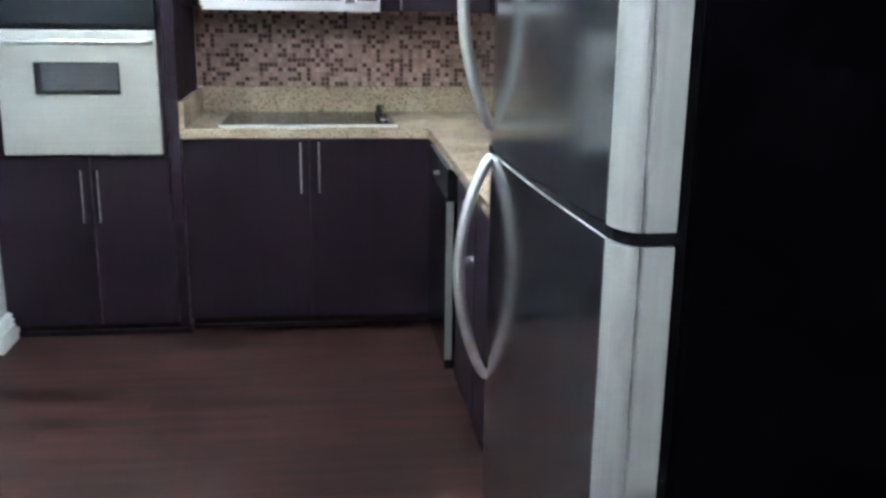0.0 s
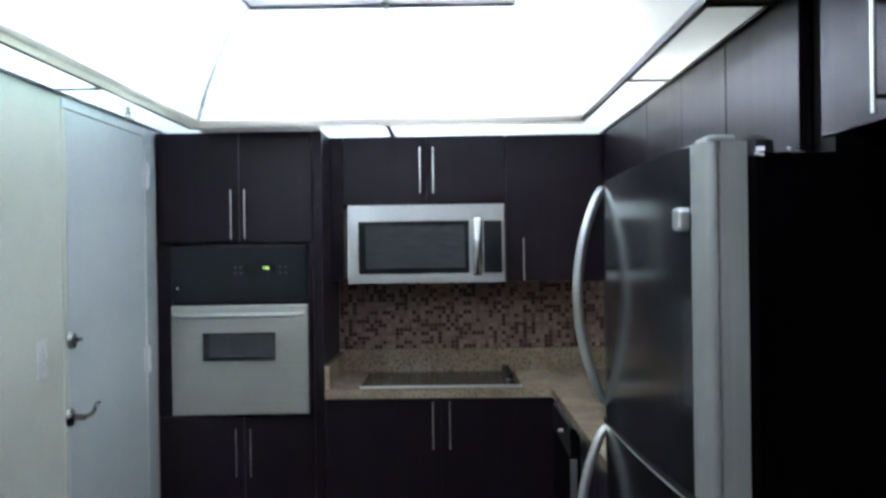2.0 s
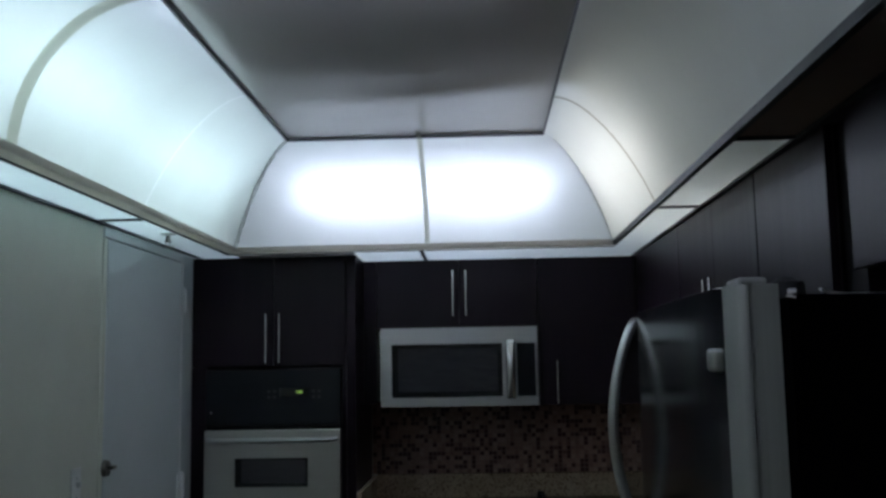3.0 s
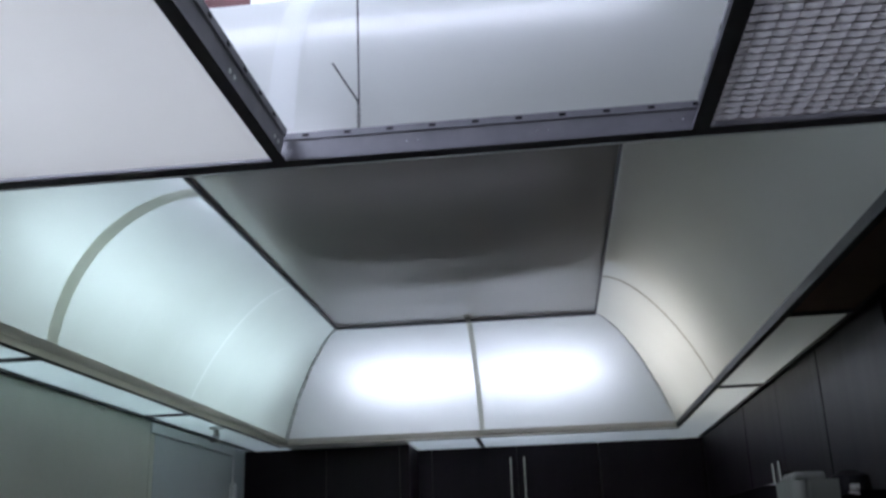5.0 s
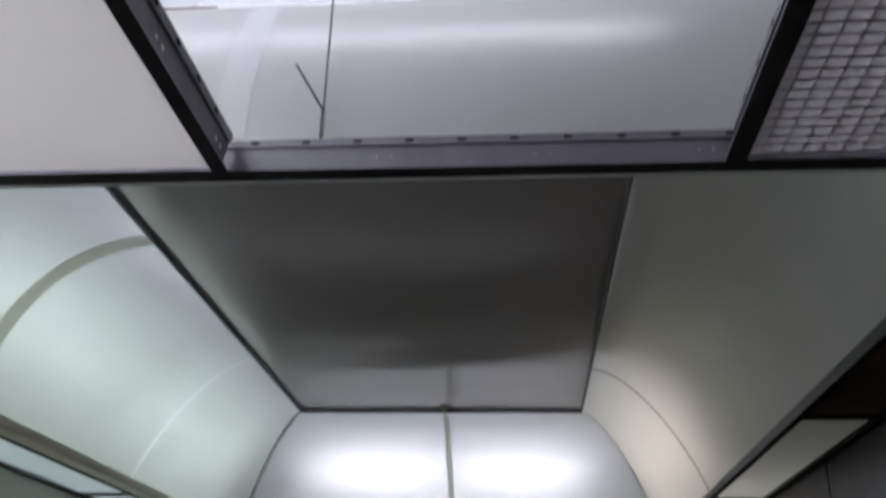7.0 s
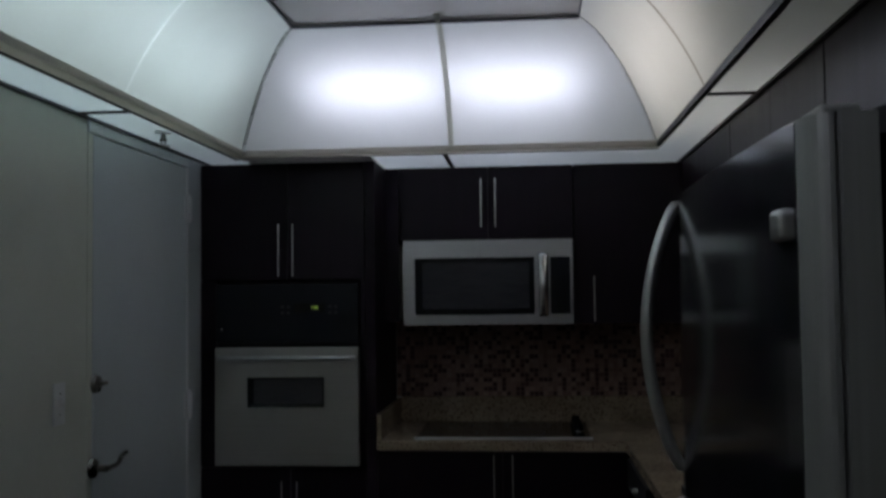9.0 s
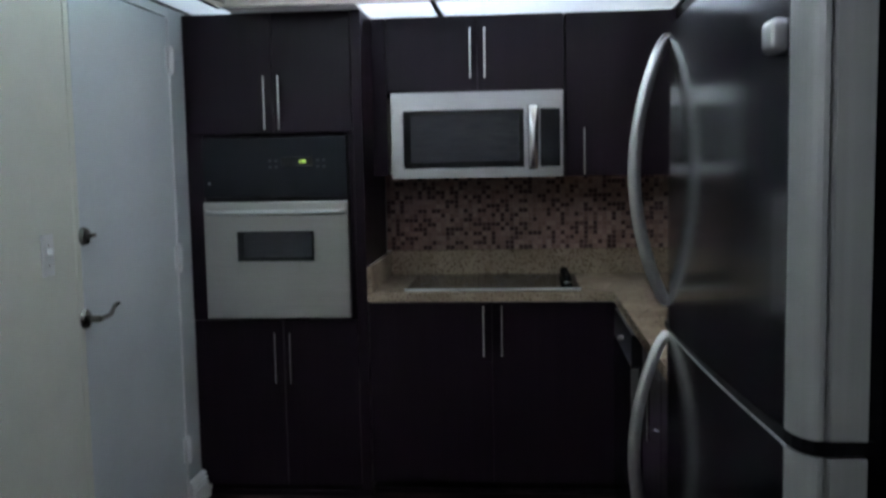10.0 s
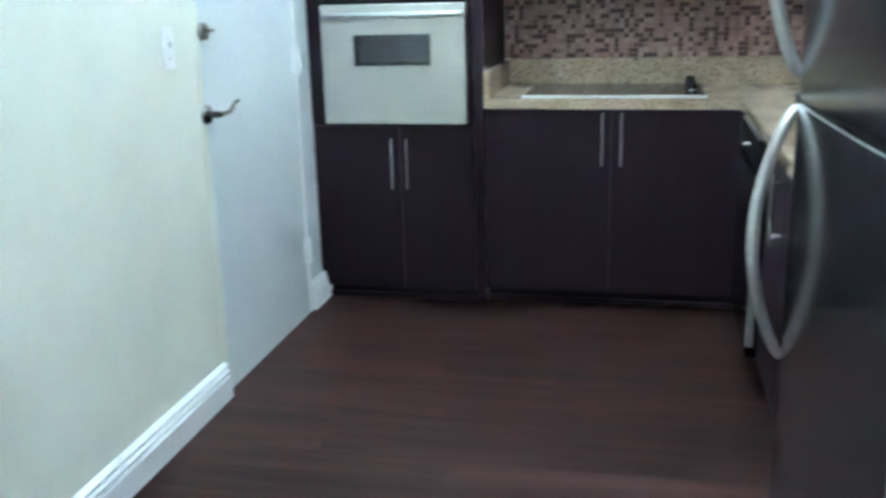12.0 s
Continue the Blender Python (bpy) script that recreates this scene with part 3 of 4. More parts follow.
tube((0.55, -0.945, 2.44), (1.07, -0.945, 2.44), TUBE)
tube((1.12, -0.945, 2.44), (1.62, -0.945, 2.44), TUBE)
tube((0.165, -1.25, 2.41), (0.165, -2.28, 2.41), TUBE_COOL)
tube((0.145, -2.32, 2.42), (0.145, -3.20, 2.42), TUBE_COOL)
tube((2.015, -1.05, 2.43), (2.015, -2.12, 2.43), TUBE_SIDE)
# added dim fill for the near right vault, where no tube is known
tube((2.02, -2.20, 2.50), (2.02, -2.85, 2.50), TUBE_FILL)
tube((0.25, -4.38, 2.47), (1.00, -4.38, 2.47), TUBE_BRIGHT)
tube((0.62, -2.85, 2.55), (1.46, -2.85, 2.55), TUBE_TOP)
tube((0.75, -3.82, 2.765), (1.62, -3.82, 2.765), TUBE_SMALL)
tube((1.72, -4.45, 2.60), (2.32, -4.45, 2.60), TUBE_DIM)

# sprinkler head in the border strip
sp = thing("sprinkler", (0.13, -1.42, ZG), "chrome pendent sprinkler head in the ceiling panel", "sprinkler")
part("escutcheon", rod((0.13, -1.42, ZG - 0.004), (0.13, -1.42, ZG + 0.004), 0.028, None, 20), WHITE_PLASTIC, sp)
bm = rod((0.13, -1.42, ZG - 0.03), (0.13, -1.42, ZG - 0.004), 0.008)
for k in (-1, 1):
    rod((0.13 + 0.012 * k, -1.42, ZG - 0.022), (0.13 + 0.003 * k, -1.42, ZG - 0.046), 0.002, bm, 6)
part("frame_arms", bm, DOOR_STEEL, sp)
part("deflector", rod((0.13, -1.42, ZG - 0.049), (0.13, -1.42, ZG - 0.046), 0.024, None, 16), DOOR_STEEL, sp)

# ---------------------------------------------------------------- cabinets
FY = -0.62      # fronts of the tall and base units on the back wall
UY = -0.36      # fronts of the wall units on the back wall
FX = 1.81       # fronts of the base units on the right
UX = 2.078      # fronts of the wall units on the right


def door_y(parent, x0, x1, z0, z1, y, handle=None, name="door"):
    """A slab front that faces -y, with a bar pull at handle = (x, z0, z1)."""
    p = part(name, box(x0, x1, y, y + 0.019, z0, z1), ESPRESSO, parent, bevel=0.0015)
    if handle:
        pull_y(handle[0], y, handle[1], handle[2], p)
    return p


def door_x(parent, y0, y1, z0, z1, x, handle=None, name="door"):
    p = part(name, box(x, x + 0.019, y0, y1, z0, z1), ESPRESSO, parent, bevel=0.0015)
    if handle:
        pull_x(x, handle[0], handle[1], handle[2], p)
    return p


# tall unit round the oven
t = thing("tall_cabinet", (0.35, -0.31, 0), "tall espresso oven cabinet with doors above and below", "cabinet")
bm = box(-0.018, 0.700, FY + 0.022, -0.004, 0.06, 0.802)
box(-0.018, 0.052, FY + 0.022, -0.004, 0.802, 1.582, bm)
box(0.678, 0.700, FY + 0.022, -0.004, 0.802, 1.582, bm)
box(0.052, 0.678, -0.03, -0.004, 0.802, 1.582, bm)
box(-0.018, 0.700, FY + 0.022, -0.004, 1.582, 2.0965, bm)
part("body", bm, ESPRESSO_EDGE, t)
part("side_stile", box(-0.018, 0.050, FY + 0.001, FY + 0.021, 0.796, 1.590), ESPRESSO, t, bevel=0.001)
part("side_stile", box(0.681, 0.700, FY + 0.001, FY + 0.021, 0.796, 1.590), ESPRESSO, t, bevel=0.001)
door_y(t, -0.017, 0.3725, 0.062, 0.792, FY, (0.343, 0.522, 0.743))
door_y(t, 0.3755, 0.698, 0.062, 0.792, FY, (0.409, 0.522, 0.743))
door_y(t, -0.017, 0.362, 1.594, 2.0955, FY, (0.332, 1.608, 1.832))
door_y(t, 0.365, 0.698, 1.594, 2.0955, FY, (0.394, 1.608, 1.832))
part("end_panel", box(0.703, 0.745, FY - 0.004, -0.004, 0.042, 2.0965), ESPRESSO, t, bevel=0.0015)
part("toe_kick", box(-0.018, 0.745, FY + 0.045, FY + 0.06, 0, 0.0595), ESPRESSO_EDGE, t)
part("shoe_moulding", box(0.01, 0.745, FY + 0.028, FY + 0.044, 0, 0.026), ESPRESSO, t, bevel=0.005)

# wall oven
o = thing("wall_oven", (0.365, FY, 0.81), "built-in wall oven with steel door and black control panel", "oven")
part("body", box(0.056, 0.674, FY + 0.004, -0.06, 0.806, 1.578), BLACK_PLASTIC, o)
dr = part("oven_door", box(0.054, 0.676, FY - 0.034, FY + 0.002, 0.806, 1.305), OVEN_STEEL, o, "satin steel oven door", bevel=0.004)
wz0, wz1, wx0, wx1 = 1.052, 1.180, 0.196, 0.528
win = part("window", box(wx0, wx1, FY - 0.0365, FY - 0.033, wz0, wz1), BLACK_GLASS, dr, "dark louvred oven window", bevel=0.006)
part("pane", box(wx0 + 0.030, wx1 - 0.008, FY - 0.0375, FY - 0.036, wz0 + 0.018, wz1 - 0.006), WINDOW_GLASS, win, "smoked glass pane", bevel=0.002)
for k in range(5):
    z = wz0 + 0.022 + k * 0.0205
    part("louvre", box(wx0 + 0.028, wx1 - 0.016, FY - 0.0390, FY - 0.0372, z, z + 0.0035), WINDOW_GLASS, win, bevel=0.0008)
pth = [i / 24 for i in range(25)]
bm = sweep(pth, lambda f: [(0.066 + 0.598 * f, FY - 0.034 - 0.045 * min(1, math.sin(math.pi * min(max(f, 0.001), 0.999)) * 5) ** 0.6 + 0.011 * math.cos(k * math.pi / 5),
                            1.262 + 0.011 * math.sin(k * math.pi / 5)) for k in range(10)])
part("handle", bm, STEEL, dr, "full-width steel bar handle", smooth=True)
part("vent_gap", box(0.058, 0.672, FY - 0.006, FY + 0.002, 1.308, 1.324), BLACK_PLASTIC, o)
cp = part("control_panel", box(0.054, 0.676, FY - 0.020, FY + 0.003, 1.326, 1.576), PANEL_GLASS, o, "black glass control panel", bevel=0.004)
for k, wd in enumerate((0.004, 0.007, 0.007)):
    x = 0.474 + k * 0.0095
    part("display_digit", box(x, x + wd, FY - 0.0212, FY - 0.0195, 1.467, 1.480), DISPLAY, cp, "lit green digit block")
part("display", box(0.395, 0.530, FY - 0.0206, FY - 0.0197, 1.452, 1.492), BLACK_GLASS, cp, "black display window")
for k in range(2):
    for r in range(2):
        for x in (0.340 + k * 0.026, 0.545 + k * 0.026):
            part("key_mark", box(x, x + 0.013, FY - 0.0208, FY - 0.0197, 1.446 + r * 0.026, 1.457 + r * 0.026), KEY_MARK, cp)
part("indicator_light", rod((0.082, FY - 0.0225, 1.385), (0.082, FY - 0.0195, 1.385), 0.005, None, 10), CHROME, cp)

# base unit under the cooktop
b = thing("base_cabinet", (1.27, -0.31, 0), "espresso two-door base cabinet under the cooktop", "cabinet", "base cabinets")
part("body", box(0.748, 1.806, FY + 0.022, -0.004, 0.08, 0.868), ESPRESSO_EDGE, b)
door_y(b, 0.750, 1.2745, 0.080, 0.864, FY, (1.241, 0.636, 0.855))
door_y(b, 1.2775, 1.790, 0.080, 0.864, FY, (1.318, 0.636, 0.855))
part("toe_kick", box(0.748, 1.90, FY + 0.095, FY + 0.11, 0, 0.0795), ESPRESSO_EDGE, b)
part("shoe_moulding", box(0.748, 1.89, FY + 0.078, FY + 0.094, 0, 0.022), ESPRESSO, b, bevel=0.005)

# base units and dishwasher on the right
dw = thing("dishwasher", (2.1, -1.05, 0), "black dishwasher with pale edge trim and chrome dial", "dishwasher")
part("body", box(FX + 0.02, XR - 0.01, -1.355, -0.75, 0.05, 0.866), BLACK_PLASTIC, dw)
part("front_door", box(FX - 0.036, FX + 0.018, -1.358, -0.752, 0.105, 0.745), BLACK_GLASS, dw, "black dishwasher door", bevel=0.003)
part("edge_trim", box(FX - 0.038, FX - 0.012, -1.366, -1.3585, 0.145, 0.745), STEEL_EDGE, dw, "pale steel edge trim", bevel=0.001)
ctl = part("control_panel", box(FX - 0.036, FX + 0.018, -1.358, -0.752, 0.750, 0.862), BLACK_PLASTIC, dw, bevel=0.004)
part("dial", rod((FX - 0.036, -1.11, 0.806), (FX - 0.056, -1.11, 0.806), 0.010, None, 20, 0.008), DOOR_STEEL, ctl, "chrome dial")
part("toe_kick", box(FX + 0.03, FX + 0.045, -1.355, -0.75, 0, 0.10), BLACK_PLASTIC, dw)
fl = thing("corner_filler", (FX + 0.1, -0.69, 0), "narrow espresso filler panel in the cabinet corner", "panel")
part("panel", box(FX, FX + 0.019, -0.748, FY - 0.002, 0.0, 0.866), ESPRESSO, fl, bevel=0.001)
c = thing("base_cabinet", (2.1, -1.58, 0), "espresso single-door base cabinet beside the dishwasher", "cabinet", "base cabinets")
part("body", box(FX + 0.022, XR - 0.004, -1.80, -1.362, 0.10, 0.868), ESPRESSO_EDGE, c)
door_x(c, -1.797, -1.370, 0.108, 0.864, FX, (-1.725, 0.605, 0.825))
part("toe_kick", box(FX + 0.035, FX + 0.05, -1.80, -1.362, 0, 0.10), ESPRESSO_EDGE, c)
c = thing("base_cabinet", (2.1, -2.34, 0), "espresso two-door base cabinet beside the refrigerator", "cabinet", "base cabinets")
part("body", box(FX + 0.022, XR - 0.004, -2.87, -1.803, 0.10, 0.868), ESPRESSO_EDGE, c)
door_x(c, -2.335, -1.806, 0.108, 0.864, FX, (-2.30, 0.636, 0.855))
door_x(c, -2.867, -2.338, 0.108, 0.864, FX, (-2.375, 0.636, 0.855))
part("toe_kick", box(FX + 0.035, FX + 0.05, -2.87, -1.803, 0, 0.10), ESPRESSO_EDGE, c)

# granite worktop and splashes
ct = thing("countertop", (1.6, -0.4, 0.87), "speckled beige granite worktop with low splashback", "countertop")
bm = prism([(0.748, -0.003), (0.748, -0.642), (1.772, -0.642), (1.785, -0.655), (1.785, -2.880), (XR - 0.003, -2.880), (XR - 0.003, -0.003)], 0.870, 0.910)
part("slab", bm, GRANITE, ct, bevel=0.003)
part("splash", box(0.770, XR - 0.024, -0.024, -0.003, 0.910, 1.030), GRANITE, ct, bevel=0.002)
part("splash", box(XR - 0.024, XR - 0.003, -2.88, -0.003, 0.910, 1.030), GRANITE, ct, bevel=0.002)
part("splash", box(0.748, 0.770, -0.642, -0.003, 0.910, 1.022), GRANITE, ct, "granite upstand against the tall cabinet", bevel=0.002)

# glass mosaic behind the worktop: grout bed and small tiles
ms = thing("mosaic_backsplash", (1.57, -0.01, 1.2), "brown and pink glass mosaic backsplash", "backsplash", kind="structure")
part("grout_bed", box(0.747, XR - 0.002, -0.006, -0.001, 1.030, 1.40), GROUT, ms)
part("grout_bed", box(XR - 0.006, XR - 0.001, -3.0, -0.006, 1.030, 1.40), GROUT, ms)


def tiles(spots, normal_axis):
    verts, faces = [], []
    for u, z in spots:
        a, d0, d1, e = 0.0100, 0.006, 0.0095, 0.0012
        dv = random.uniform(-0.0006, 0.0006)
        k = len(verts)
        for s_, dep in ((a, d0), (a - e, d1 + dv)):
            for p, q in ((-s_, -s_), (s_, -s_), (s_, s_), (-s_, s_)):
                verts.append((u + p, -dep, z + q) if normal_axis == "y" else (XR - dep, u + p, z + q))
        faces.append((k + 4, k + 5, k + 6, k + 7))
        faces += [(k + i, k + (i + 1) % 4, k + 4 + (i + 1) % 4, k + 4 + i) for i in range(4)]
    me = bpy.data.meshes.new("mosaic_tiles")
    me.from_pydata([Vector(v) - ORG[ms] for v in verts], [], faces)
    me.materials.append(MOSAIC)
    ob = new("mosaic_tiles", me)
    ob.parent = ms
    tagged(ob, "small square glass tiles", kind="stuff")


pitch = 0.0222
spots = [(0.758 + pitch * i, 1.041 + pitch * j) for i in range(74) for j in range(16)]
near = [p for p in spots if 0.90 < p[0] < 1.46 and p[1] < 1.29]
tiles([p for p in spots if p not in near], "y")
tiles([(-0.02 - pitch * i, 1.041 + pitch * j) for i in range(130) for j in range(16)], "x")
one = bpy.data.meshes.new("tile")
a, e = 0.0100, 0.0012
one.from_pydata([(s_ * p, -dep, s_ * q) for s_, dep in ((a, 0.0), (a - e, 0.0036)) for p, q in ((-1, -1), (1, -1), (1, 1), (-1, 1))], [],
                [(4, 5, 6, 7)] + [(i, (i + 1) % 4, 4 + (i + 1) % 4, 4 + i) for i in range(4)])
one.materials.append(MOSAIC_ONE)
for x, z in near:
    tl = new("tile", one)
    tl.parent = ms
    tl.location = Vector((x, -0.006 + random.uniform(-0.0005, 0.0005), z)) - ORG[ms]

# cooktop
ck = thing("cooktop", (1.275, -0.335, 0.91), "black glass electric cooktop with steel front trim", "cooktop")
part("glass", box(0.905, 1.648, -0.582, -0.09, 0.910, 0.917), BLACK_GLASS, ck, bevel=0.002)
part("front_trim", box(0.902, 1.651, -0.596, -0.583, 0.9105, 0.920), STEEL, ck, "bright steel front trim", bevel=0.002)
for x, y, r in ((1.06, -0.44, 0.105), (1.06, -0.21, 0.075), (1.38, -0.44, 0.075), (1.38, -0.21, 0.105)):
    bm = bmesh.new()
    n = 40
    rings = [[bm.verts.new((x + q * math.cos(i * 2 * math.pi / n), y + q * math.sin(i * 2 * math.pi / n), 0.9175)) for i in range(n)] for q in (r, r - 0.003)]
    for i in range(n):
        bm.faces.new((rings[0][i], rings[0][(i + 1) % n], rings[1][(i + 1) % n], rings[1][i]))
    part("burner_ring", bm, PALE_MARK, ck, "printed grey burner ring")
for y in (-0.50, -0.40, -0.30, -0.20):
    bm = rod((1.598, y, 0.917), (1.598, y, 0.931), 0.024, None, 20, 0.021)
    rod((1.598, y, 0.937), (1.598, y, 0.956), 0.0205, bm, 20, 0.018)
    rod((1.598, y, 0.956), (1.598, y, 0.961), 0.018, bm, 20, 0.011)
    kb = part("knob", bm, BLACK_GLASS, ck, "shiny black knob with a chrome band")
    part("band", rod((1.598, y, 0.931), (1.598, y, 0.937), 0.0215, None, 20), CHROME, kb, "thin chrome band")

# wall units on the back wall
u = thing("wall_cabinet", (1.17, -0.18, 1.77), "espresso wall cabinet above the microwave", "cabinet", "wall cabinets")
part("body", box(0.746, 1.598, UY + 0.022, -0.004, 1.766, 2.0962), ESPRESSO_EDGE, u)
part("filler_stile", box(0.748, 0.812, UY + 0.001, UY + 0.02, 1.40, 2.0955), ESPRESSO, u, bevel=0.001)
door_y(u, 0.815, 1.2165, 1.770, 2.0955, UY, (1.187, 1.820, 2.040))
door_y(u, 1.2195, 1.596, 1.770, 2.0955, UY, (1.251, 1.820, 2.040))
u = thing("wall_cabinet", (1.83, -0.18, 1.38), "espresso single-door wall cabinet beside the microwave", "cabinet", "wall cabinets")
part("body", box(1.602, XR - 0.004, UY + 0.022, -0.004, 1.384, 2.0962), ESPRESSO_EDGE, u)
door_y(u, 1.603, 2.074, 1.384, 2.0955, UY, (1.684, 1.393, 1.596))
# wall units on the right
for y0, y1, hs, lab in ((-1.365, UY - 0.003, (), "espresso wall cabinet in the kitchen corner"),
                        (-2.39, -1.368, ((-1.86, -1.945),), "espresso two-door wall cabinet above the worktop"),
                        (-2.930, -2.393, (), "espresso single-door wall cabinet above the worktop")):
    u = thing("wall_cabinet", (2.23, (y0 + y1) / 2, 1.38), lab, "cabinet", "wall cabinets")
    part("body", box(UX + 0.022, XR - 0.004, y0 + 0.001, y1 - 0.001, 1.384, 2.0962), ESPRESSO_EDGE, u)
    if hs:
        a, c = hs[0]
        mid = (a + c) / 2
        door_x(u, mid + 0.0003, y1 - 0.003, 1.384, 2.0955, UX, (a, 1.630, 1.848) if y1 < -1 else None)
        door_x(u, y0 + 0.003, mid - 0.0003, 1.384, 2.0955, UX, (c, 1.630, 1.848) if y1 < -1 else None)
    else:
        door_x(u, y0 + 0.003, y1 - 0.003, 1.384, 2.0955, UX, (y0 + 0.05, 1.400, 1.600) if y1 < -1 else None)
pn = thing("fridge_panel", (2.2, -2.94, 0.915), "upright espresso panel beside the refrigerator", "panel")
part("panel", box(UX + 0.03, XR - 0.004, -3.040, -2.933, 0.915, 2.0962), ESPRESSO_EDGE, pn)
u = thing("wall_cabinet", (2.23, -3.38, 1.765), "short espresso cabinet over the refrigerator", "cabinet", "wall cabinets")
part("body", box(UX + 0.022, XR - 0.004, -3.775, -3.043, 1.768, 2.0962), ESPRESSO_EDGE, u)
door_x(u, -3.3765, -3.046, 1.766, 2.0955, UX, (-3.345, 1.772, 1.99))
door_x(u, -3.772, -3.3795, 1.766, 2.0955, UX, (-3.41, 1.772, 1.99))

# microwave
m0, m1, n0, n1, my = 0.836, 1.589, 1.387, 1.762, -0.41
mw = thing("microwave", (1.22, -0.2, n0), "steel over-the-range microwave with dark window", "microwave")
part("body", box(m0 + 0.004, m1 - 0.004, my + 0.03, -0.026, n0 + 0.004, n1 - 0.002), BLACK_PLASTIC, mw)
W, Hh = m1 - m0, n1 - n0
# the steel front: a frame round the window and the controls
bm = bmesh.new()
for x0, x1, z0, z1 in ((0, 1, 0.79, 1), (0, 1, 0, 0.115), (0, 0.070, 0.115, 0.79), (0.775, 0.868, 0.115, 0.79), (0.985, 1, 0.115, 0.79)):
    box(m0 + W * x0, m0 + W * x1, my, my + 0.03, n0 + Hh * z0, n0 + Hh * z1, bm)
bmesh.ops.remove_doubles(bm, verts=bm.verts, dist=0.0001)
part("front_frame", bm, STEEL, mw, "brushed steel front")
bm = bmesh.new()
n = 24
lo = [bm.verts.new((m0 + W * (0.070 + 0.705 * i / n), my - 0.003, n0 + Hh * (0.113 + 0.028 * (2 * i / n - 1) ** 2))) for i in range(n + 1)]
hi = [bm.verts.new((m0 + W * (0.070 + 0.705 * i / n), my - 0.003, n0 + Hh * 0.79)) for i in range(n + 1)]
for i in range(n):
    bm.faces.new((lo[i], lo[i + 1], hi[i + 1], hi[i]))
ext = bmesh.ops.extrude_face_region(bm, geom=bm.faces[:])
bmesh.ops.translate(bm, verts=[v for v in ext["geom"] if isinstance(v, bmesh.types.BMVert)], vec=(0, 0.012, 0))
wn = part("window", bm, BLACK_GLASS, mw, "dark glass microwave window")
part("screen", box(m0 + W * 0.115, m0 + W * 0.745, my - 0.0045, my - 0.003, n0 + Hh * 0.19, n0 + Hh * 0.735), WINDOW_GLASS, wn, "dark perforated screen")
part("control_panel", box(m0 + W * 0.870, m0 + W * 0.984, my - 0.002, my + 0.010, n0 + Hh * 0.117, n0 + Hh * 0.788), BLACK_GLASS, mw, "dark touch control panel", bevel=0.001)
pth = [i / 20 for i in range(21)]
bm = sweep(pth, lambda f: [(m0 + W * 0.828 + 0.022 * math.cos(k * math.pi / 6), my - 0.006 - 0.032 * math.sin(math.pi * min(max(f, 0.03), 0.97)) ** 0.5 + 0.009 * math.sin(k * math.pi / 6),
                            n0 + Hh * (0.09 + 0.74 * f)) for k in range(12)])
part("handle", bm, CHROME, mw, "broad curved steel handle", smooth=True)
part("vent_grille", box(m0 + 0.01, m1 - 0.01, my + 0.002, my + 0.03, n1 - 0.001, n1 + 0.003), BLACK_PLASTIC, mw)

# ---------------------------------------------------------------- refrigerator
fr = thing("refrigerator", (2.0, -3.31, 0), "steel top-freezer refrigerator with black sides", "refrigerator")
F0, F1, FF = -3.731, -2.903, 1.646    # near side, far side, front
SEAM, TOP = 1.210, 1.688
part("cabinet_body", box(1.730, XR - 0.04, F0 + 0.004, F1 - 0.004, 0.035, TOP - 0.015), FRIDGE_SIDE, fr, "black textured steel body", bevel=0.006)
part("gasket", box(1.712, 1.734, F0 + 0.012, F1 - 0.012, 0.09, TOP - 0.02), GASKET, fr)
part("toe_grille", box(1.705, 1.76, F0 + 0.02, F1 - 0.02, 0.0, 0.085), BLACK_PLASTIC, fr, bevel=0.004)


def fridge_front(y):
    """The front's gentle bow."""
    f = (y - F0) / (F1 - F0)
    return FF + 0.008 * (2 * f - 1) ** 2


seam_ = [(fridge_front(y) + 0.0015, y) for y in (F1 - 0.012, F1 - 0.2, F1 - 0.4, F1 - 0.6, F0 + 0.05)]
seam_ += [(fridge_front(F0 + 0.046) + 0.023 * (1 - math.cos(a)) + 0.0015, F0 + 0.0475 - 0.0435 * math.sin(a)) for a in (0.4, 0.8, 1.2, 1.5)]
seam_ += [(1.722, F0 + 0.006), (1.722, F1 - 0.012)]


def sag(bm, share=1.0):
    """The doors hang a little low on their handle side: drops the rims along the seam."""
    for v in bm.verts:
        if abs(v.co.z - SEAM) < 0.012:
            v.co.z -= share * 0.025 * max(0.0, (v.co.y - F0 - 0.046) / (F1 - F0 - 0.046))
    return bm


part("gasket", sag(prism(seam_, SEAM - 0.0068, SEAM + 0.0068), 1.15), GASKET, fr, "black strip between the doors")


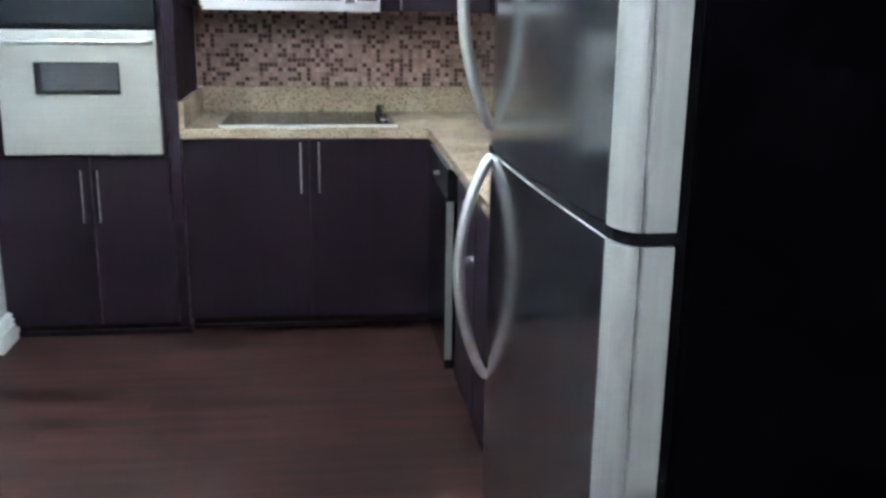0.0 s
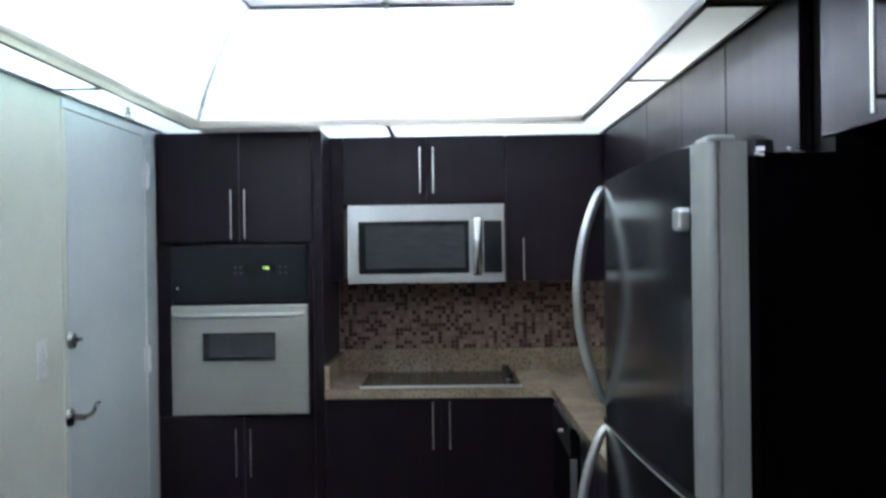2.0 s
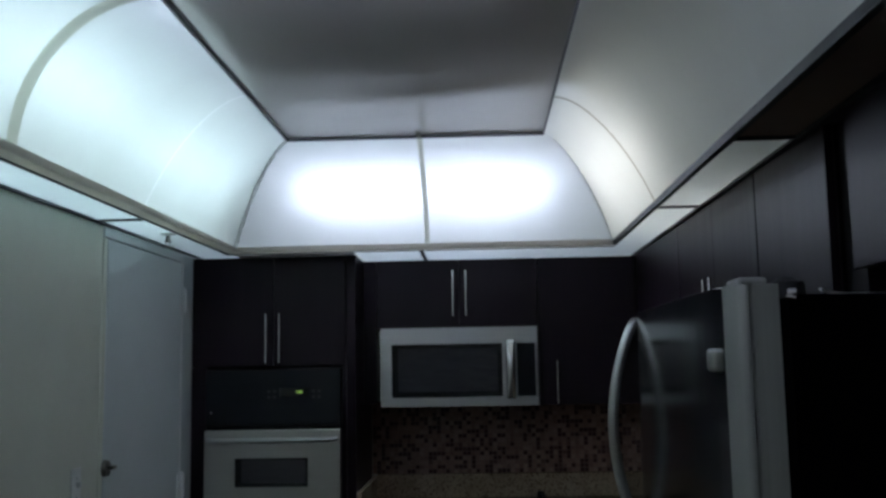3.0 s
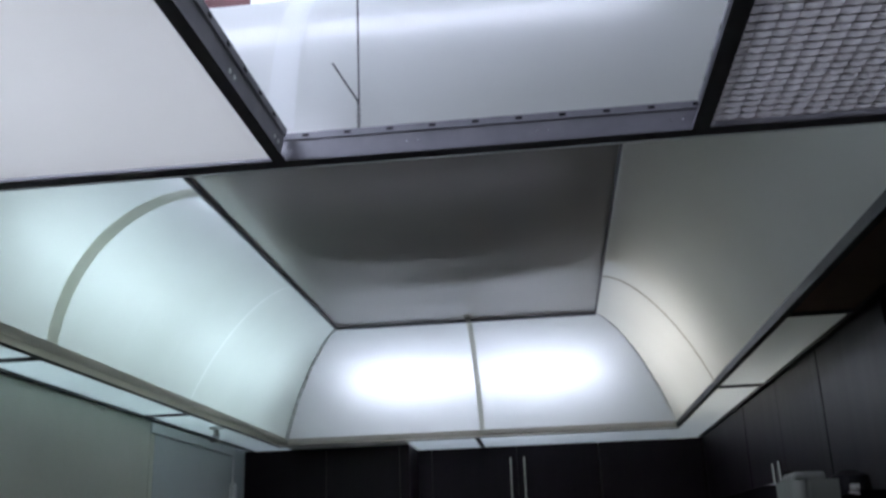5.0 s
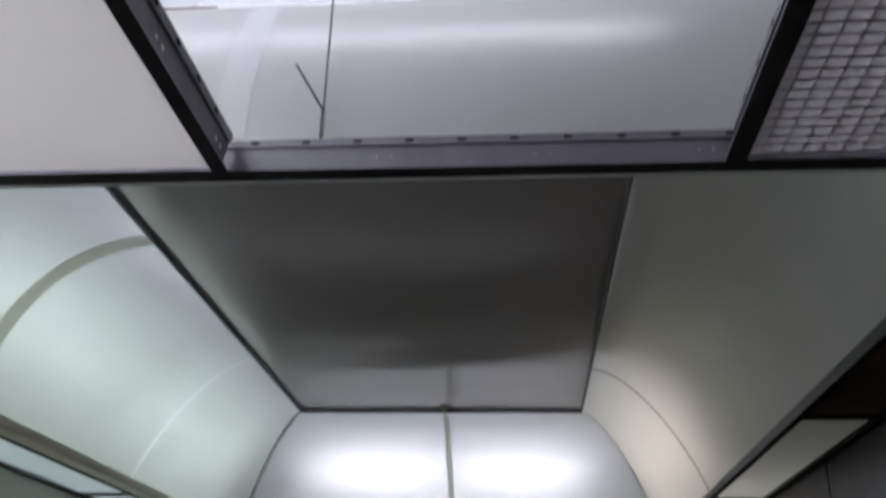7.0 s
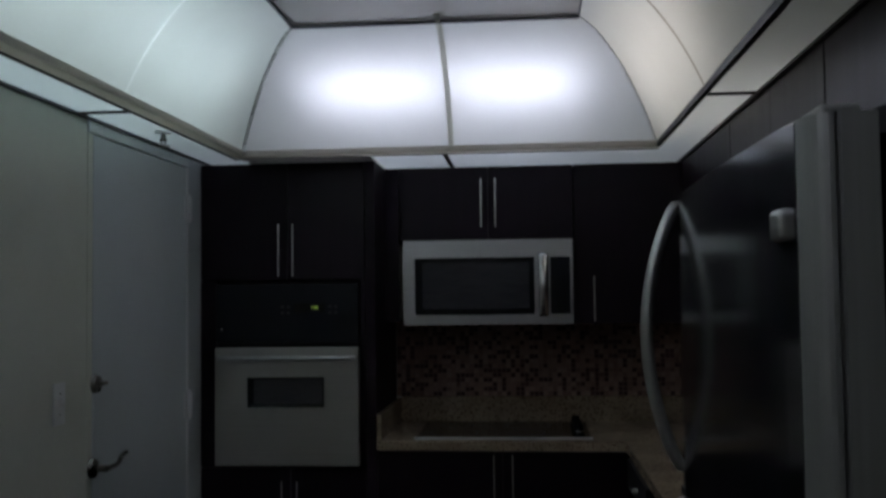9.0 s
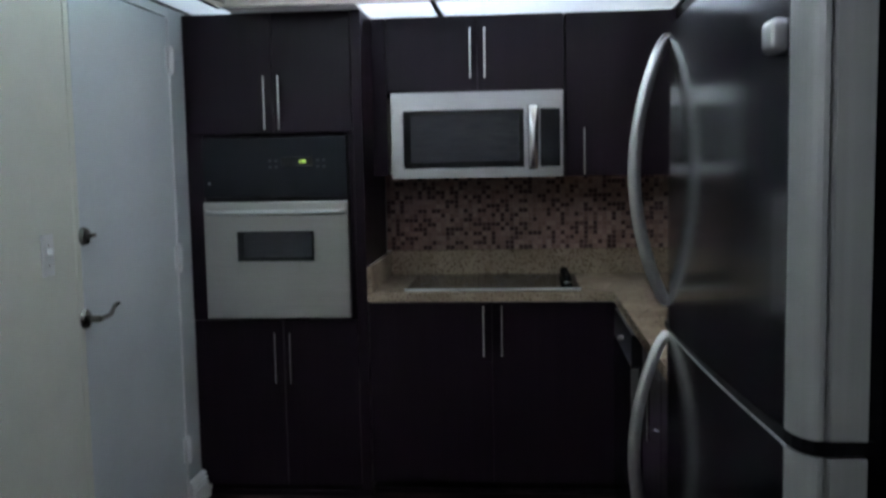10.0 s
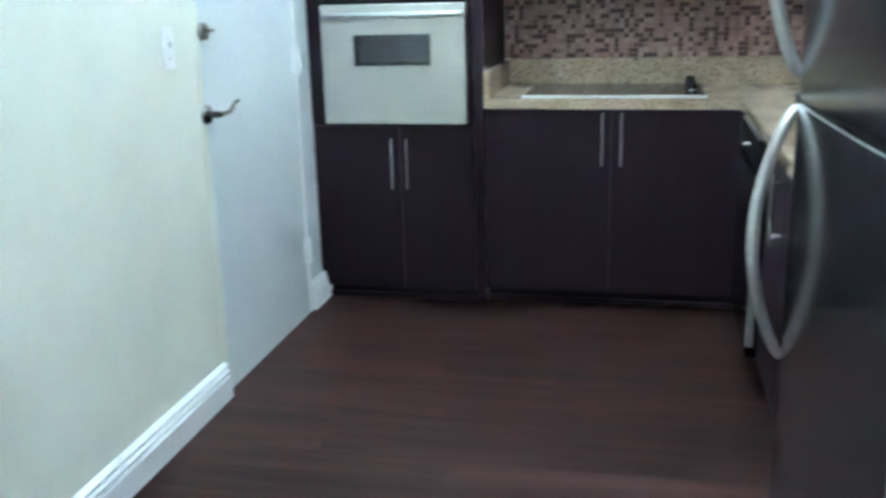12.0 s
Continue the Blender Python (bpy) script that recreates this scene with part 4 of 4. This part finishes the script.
def fridge_door(z0, z1, name):
    bm = bmesh.new()
    ys = [F0 + 0.046 + (F1 - 0.02 - F0 - 0.115) * i / 14 for i in range(15)]
    outline = [(fridge_front(y), y) for y in ys] + [(fridge_front(F1) + 0.006, F1 - 0.006), (fridge_front(F1) + 0.016, F1), (1.716, F1), (1.716, F0 + 0.046)]
    bm = sag(prism(outline, z0, z1), 1.35 if z0 > SEAM else 1.0)
    p = part(name, bm, STEEL_DOOR, fr, "dark polished steel door face", bevel=0.003, seg=1)
    # rounded near edge in a satin finish, then the flat flank
    bm = bmesh.new()
    q = []
    for i in range(9):
        a = i / 8 * math.pi / 2
        q.append((fridge_front(F0 + 0.046) + 0.023 * (1 - math.cos(a)), F0 + 0.0458 - 0.0435 * math.sin(a)))
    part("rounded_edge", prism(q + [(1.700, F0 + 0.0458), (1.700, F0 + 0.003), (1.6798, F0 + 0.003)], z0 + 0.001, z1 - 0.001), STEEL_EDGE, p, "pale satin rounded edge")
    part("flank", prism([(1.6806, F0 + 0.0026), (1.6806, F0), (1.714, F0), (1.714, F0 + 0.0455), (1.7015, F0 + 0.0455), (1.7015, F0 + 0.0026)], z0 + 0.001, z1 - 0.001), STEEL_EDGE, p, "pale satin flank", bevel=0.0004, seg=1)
    return p


def fridge_handle(p, z0, z1):
    yh = F1 - 0.040

    def sec(f):
        out = math.sin(math.pi * f) ** 0.75
        x, z = FF + 0.010 - 0.058 * out, z0 + (z1 - z0) * f
        w = 0.012 + 0.006 * out
        return [(x + 0.011 * math.cos(k * math.pi / 6), yh + w * math.sin(k * math.pi / 6), z) for k in range(12)]

    part("handle", sweep([i / 40 for i in range(41)], sec), STEEL, p, "bowed satin steel door handle", smooth=True)


up = fridge_door(SEAM + 0.007, TOP, "freezer_door")
fridge_handle(up, SEAM + 0.010, TOP - 0.008)
lw = fridge_door(0.09, SEAM - 0.007, "fridge_door")
fridge_handle(lw, 0.735, SEAM - 0.038)
# added pale rod: the highlight on the lower door's upper edge, given a shape
lip = [F0 + 0.046 + (F1 - 0.02 - F0 - 0.115) * i / 14 for i in range(15)]
bm = sweep(lip, lambda y: [(fridge_front(y) + 0.0008 + 0.0014 * math.cos(k * math.pi / 4), y, SEAM - 0.0080 + 0.0014 * math.sin(k * math.pi / 4)) for k in range(8)])
part("lip", sag(bm), STEEL_EDGE, lw, "pale rod drawing the highlight along the door's upper edge", smooth=True)
part("badge", box(FF - 0.008, FF + 0.009, F0 + 0.055, F0 + 0.098, 1.573, 1.605), STEEL, up, "small blank chrome badge", bevel=0.006, seg=3)
cb = [(1.785 + 0.022 * k, F0 + 0.05 + 0.018 * math.sin(k * 0.9) + 0.012 * k, TOP - 0.011 + 0.005 * math.exp(-k * 0.9)) for k in range(14)]
cord = bmesh.new()
for a, c in zip(cb, cb[1:]):
    rod(a, c, 0.0022, cord, 6)
tagged(part("cord", cord, STEEL), "thin pale cord lying on the refrigerator", "cord")
part("hinge_cover", box(1.668, 1.706, F0 + 0.02, F0 + 0.085, TOP - 0.001, TOP + 0.010), STEEL_EDGE, fr, "grey hinge cover", bevel=0.004)
bm = rod((1.741, F0 + 0.05, TOP - 0.018), (1.741, F0 + 0.05, TOP + 0.004), 0.024, None, 20, 0.022)
rod((1.741, F0 + 0.05, TOP + 0.004), (1.741, F0 + 0.05, TOP + 0.011), 0.022, bm, 20, 0.011)
part("hinge_cap", bm, BLACK_PLASTIC, fr, "black domed hinge cap")
bm = rod((1.728, F0 + 0.008, TOP - 0.012), (1.738, F0 + 0.004, TOP - 0.012), 0.0045, None, 10)
rod((1.724, F0 + 0.004, TOP - 0.018), (1.736, F0 + 0.003, TOP - 0.020), 0.003, bm, 8)
part("hinge_pin", bm, CHROME, fr, "bright hinge pin")

# ---------------------------------------------------------------- floor planks
sub = structure("floor", box(-0.12, XR + 0.12, YN - 0.12, YB + 0.12, -0.12, -0.010), UNDERLAY, "dark brown laminate plank floor", "floor")
made = {}


def plank(x0, x1, y, wd=0.1287):
    key = round(x1 - x0, 3)
    if key not in made:
        h, e = (x1 - x0) / 2, 0.0001
        v = []
        for g_, z in ((0.0, -0.010), (0.0, -e), (e, 0.0)):
            v += [(-h + g_, -wd / 2 + g_, z), (h - g_, -wd / 2 + g_, z), (h - g_, wd / 2 - g_, z), (-h + g_, wd / 2 - g_, z)]
        f = [(8, 9, 10, 11)] + [(r * 4 + i, r * 4 + (i + 1) % 4, r * 4 + 4 + (i + 1) % 4, r * 4 + 4 + i) for r in (0, 1) for i in range(4)]
        me = bpy.data.meshes.new("plank")
        me.from_pydata(v, [], f)
        me.materials.append(FLOOR)
        made[key] = me
    p = new("plank", made[key])
    p.parent = sub
    p.location = ((x0 + x1) / 2, y, 0)


rows_ = int((YB - YN) / 0.129)
for r in range(rows_):
    y = YB - 0.065 - r * 0.129
    start = -1.2 + (r * 0.43) % 1.2
    x = start
    while x < XR:
        a, c = max(x, 0.0), min(x + 1.1997, XR)
        if c - a > 0.03:
            plank(round(a, 3), round(c, 3), y)
        x += 1.2
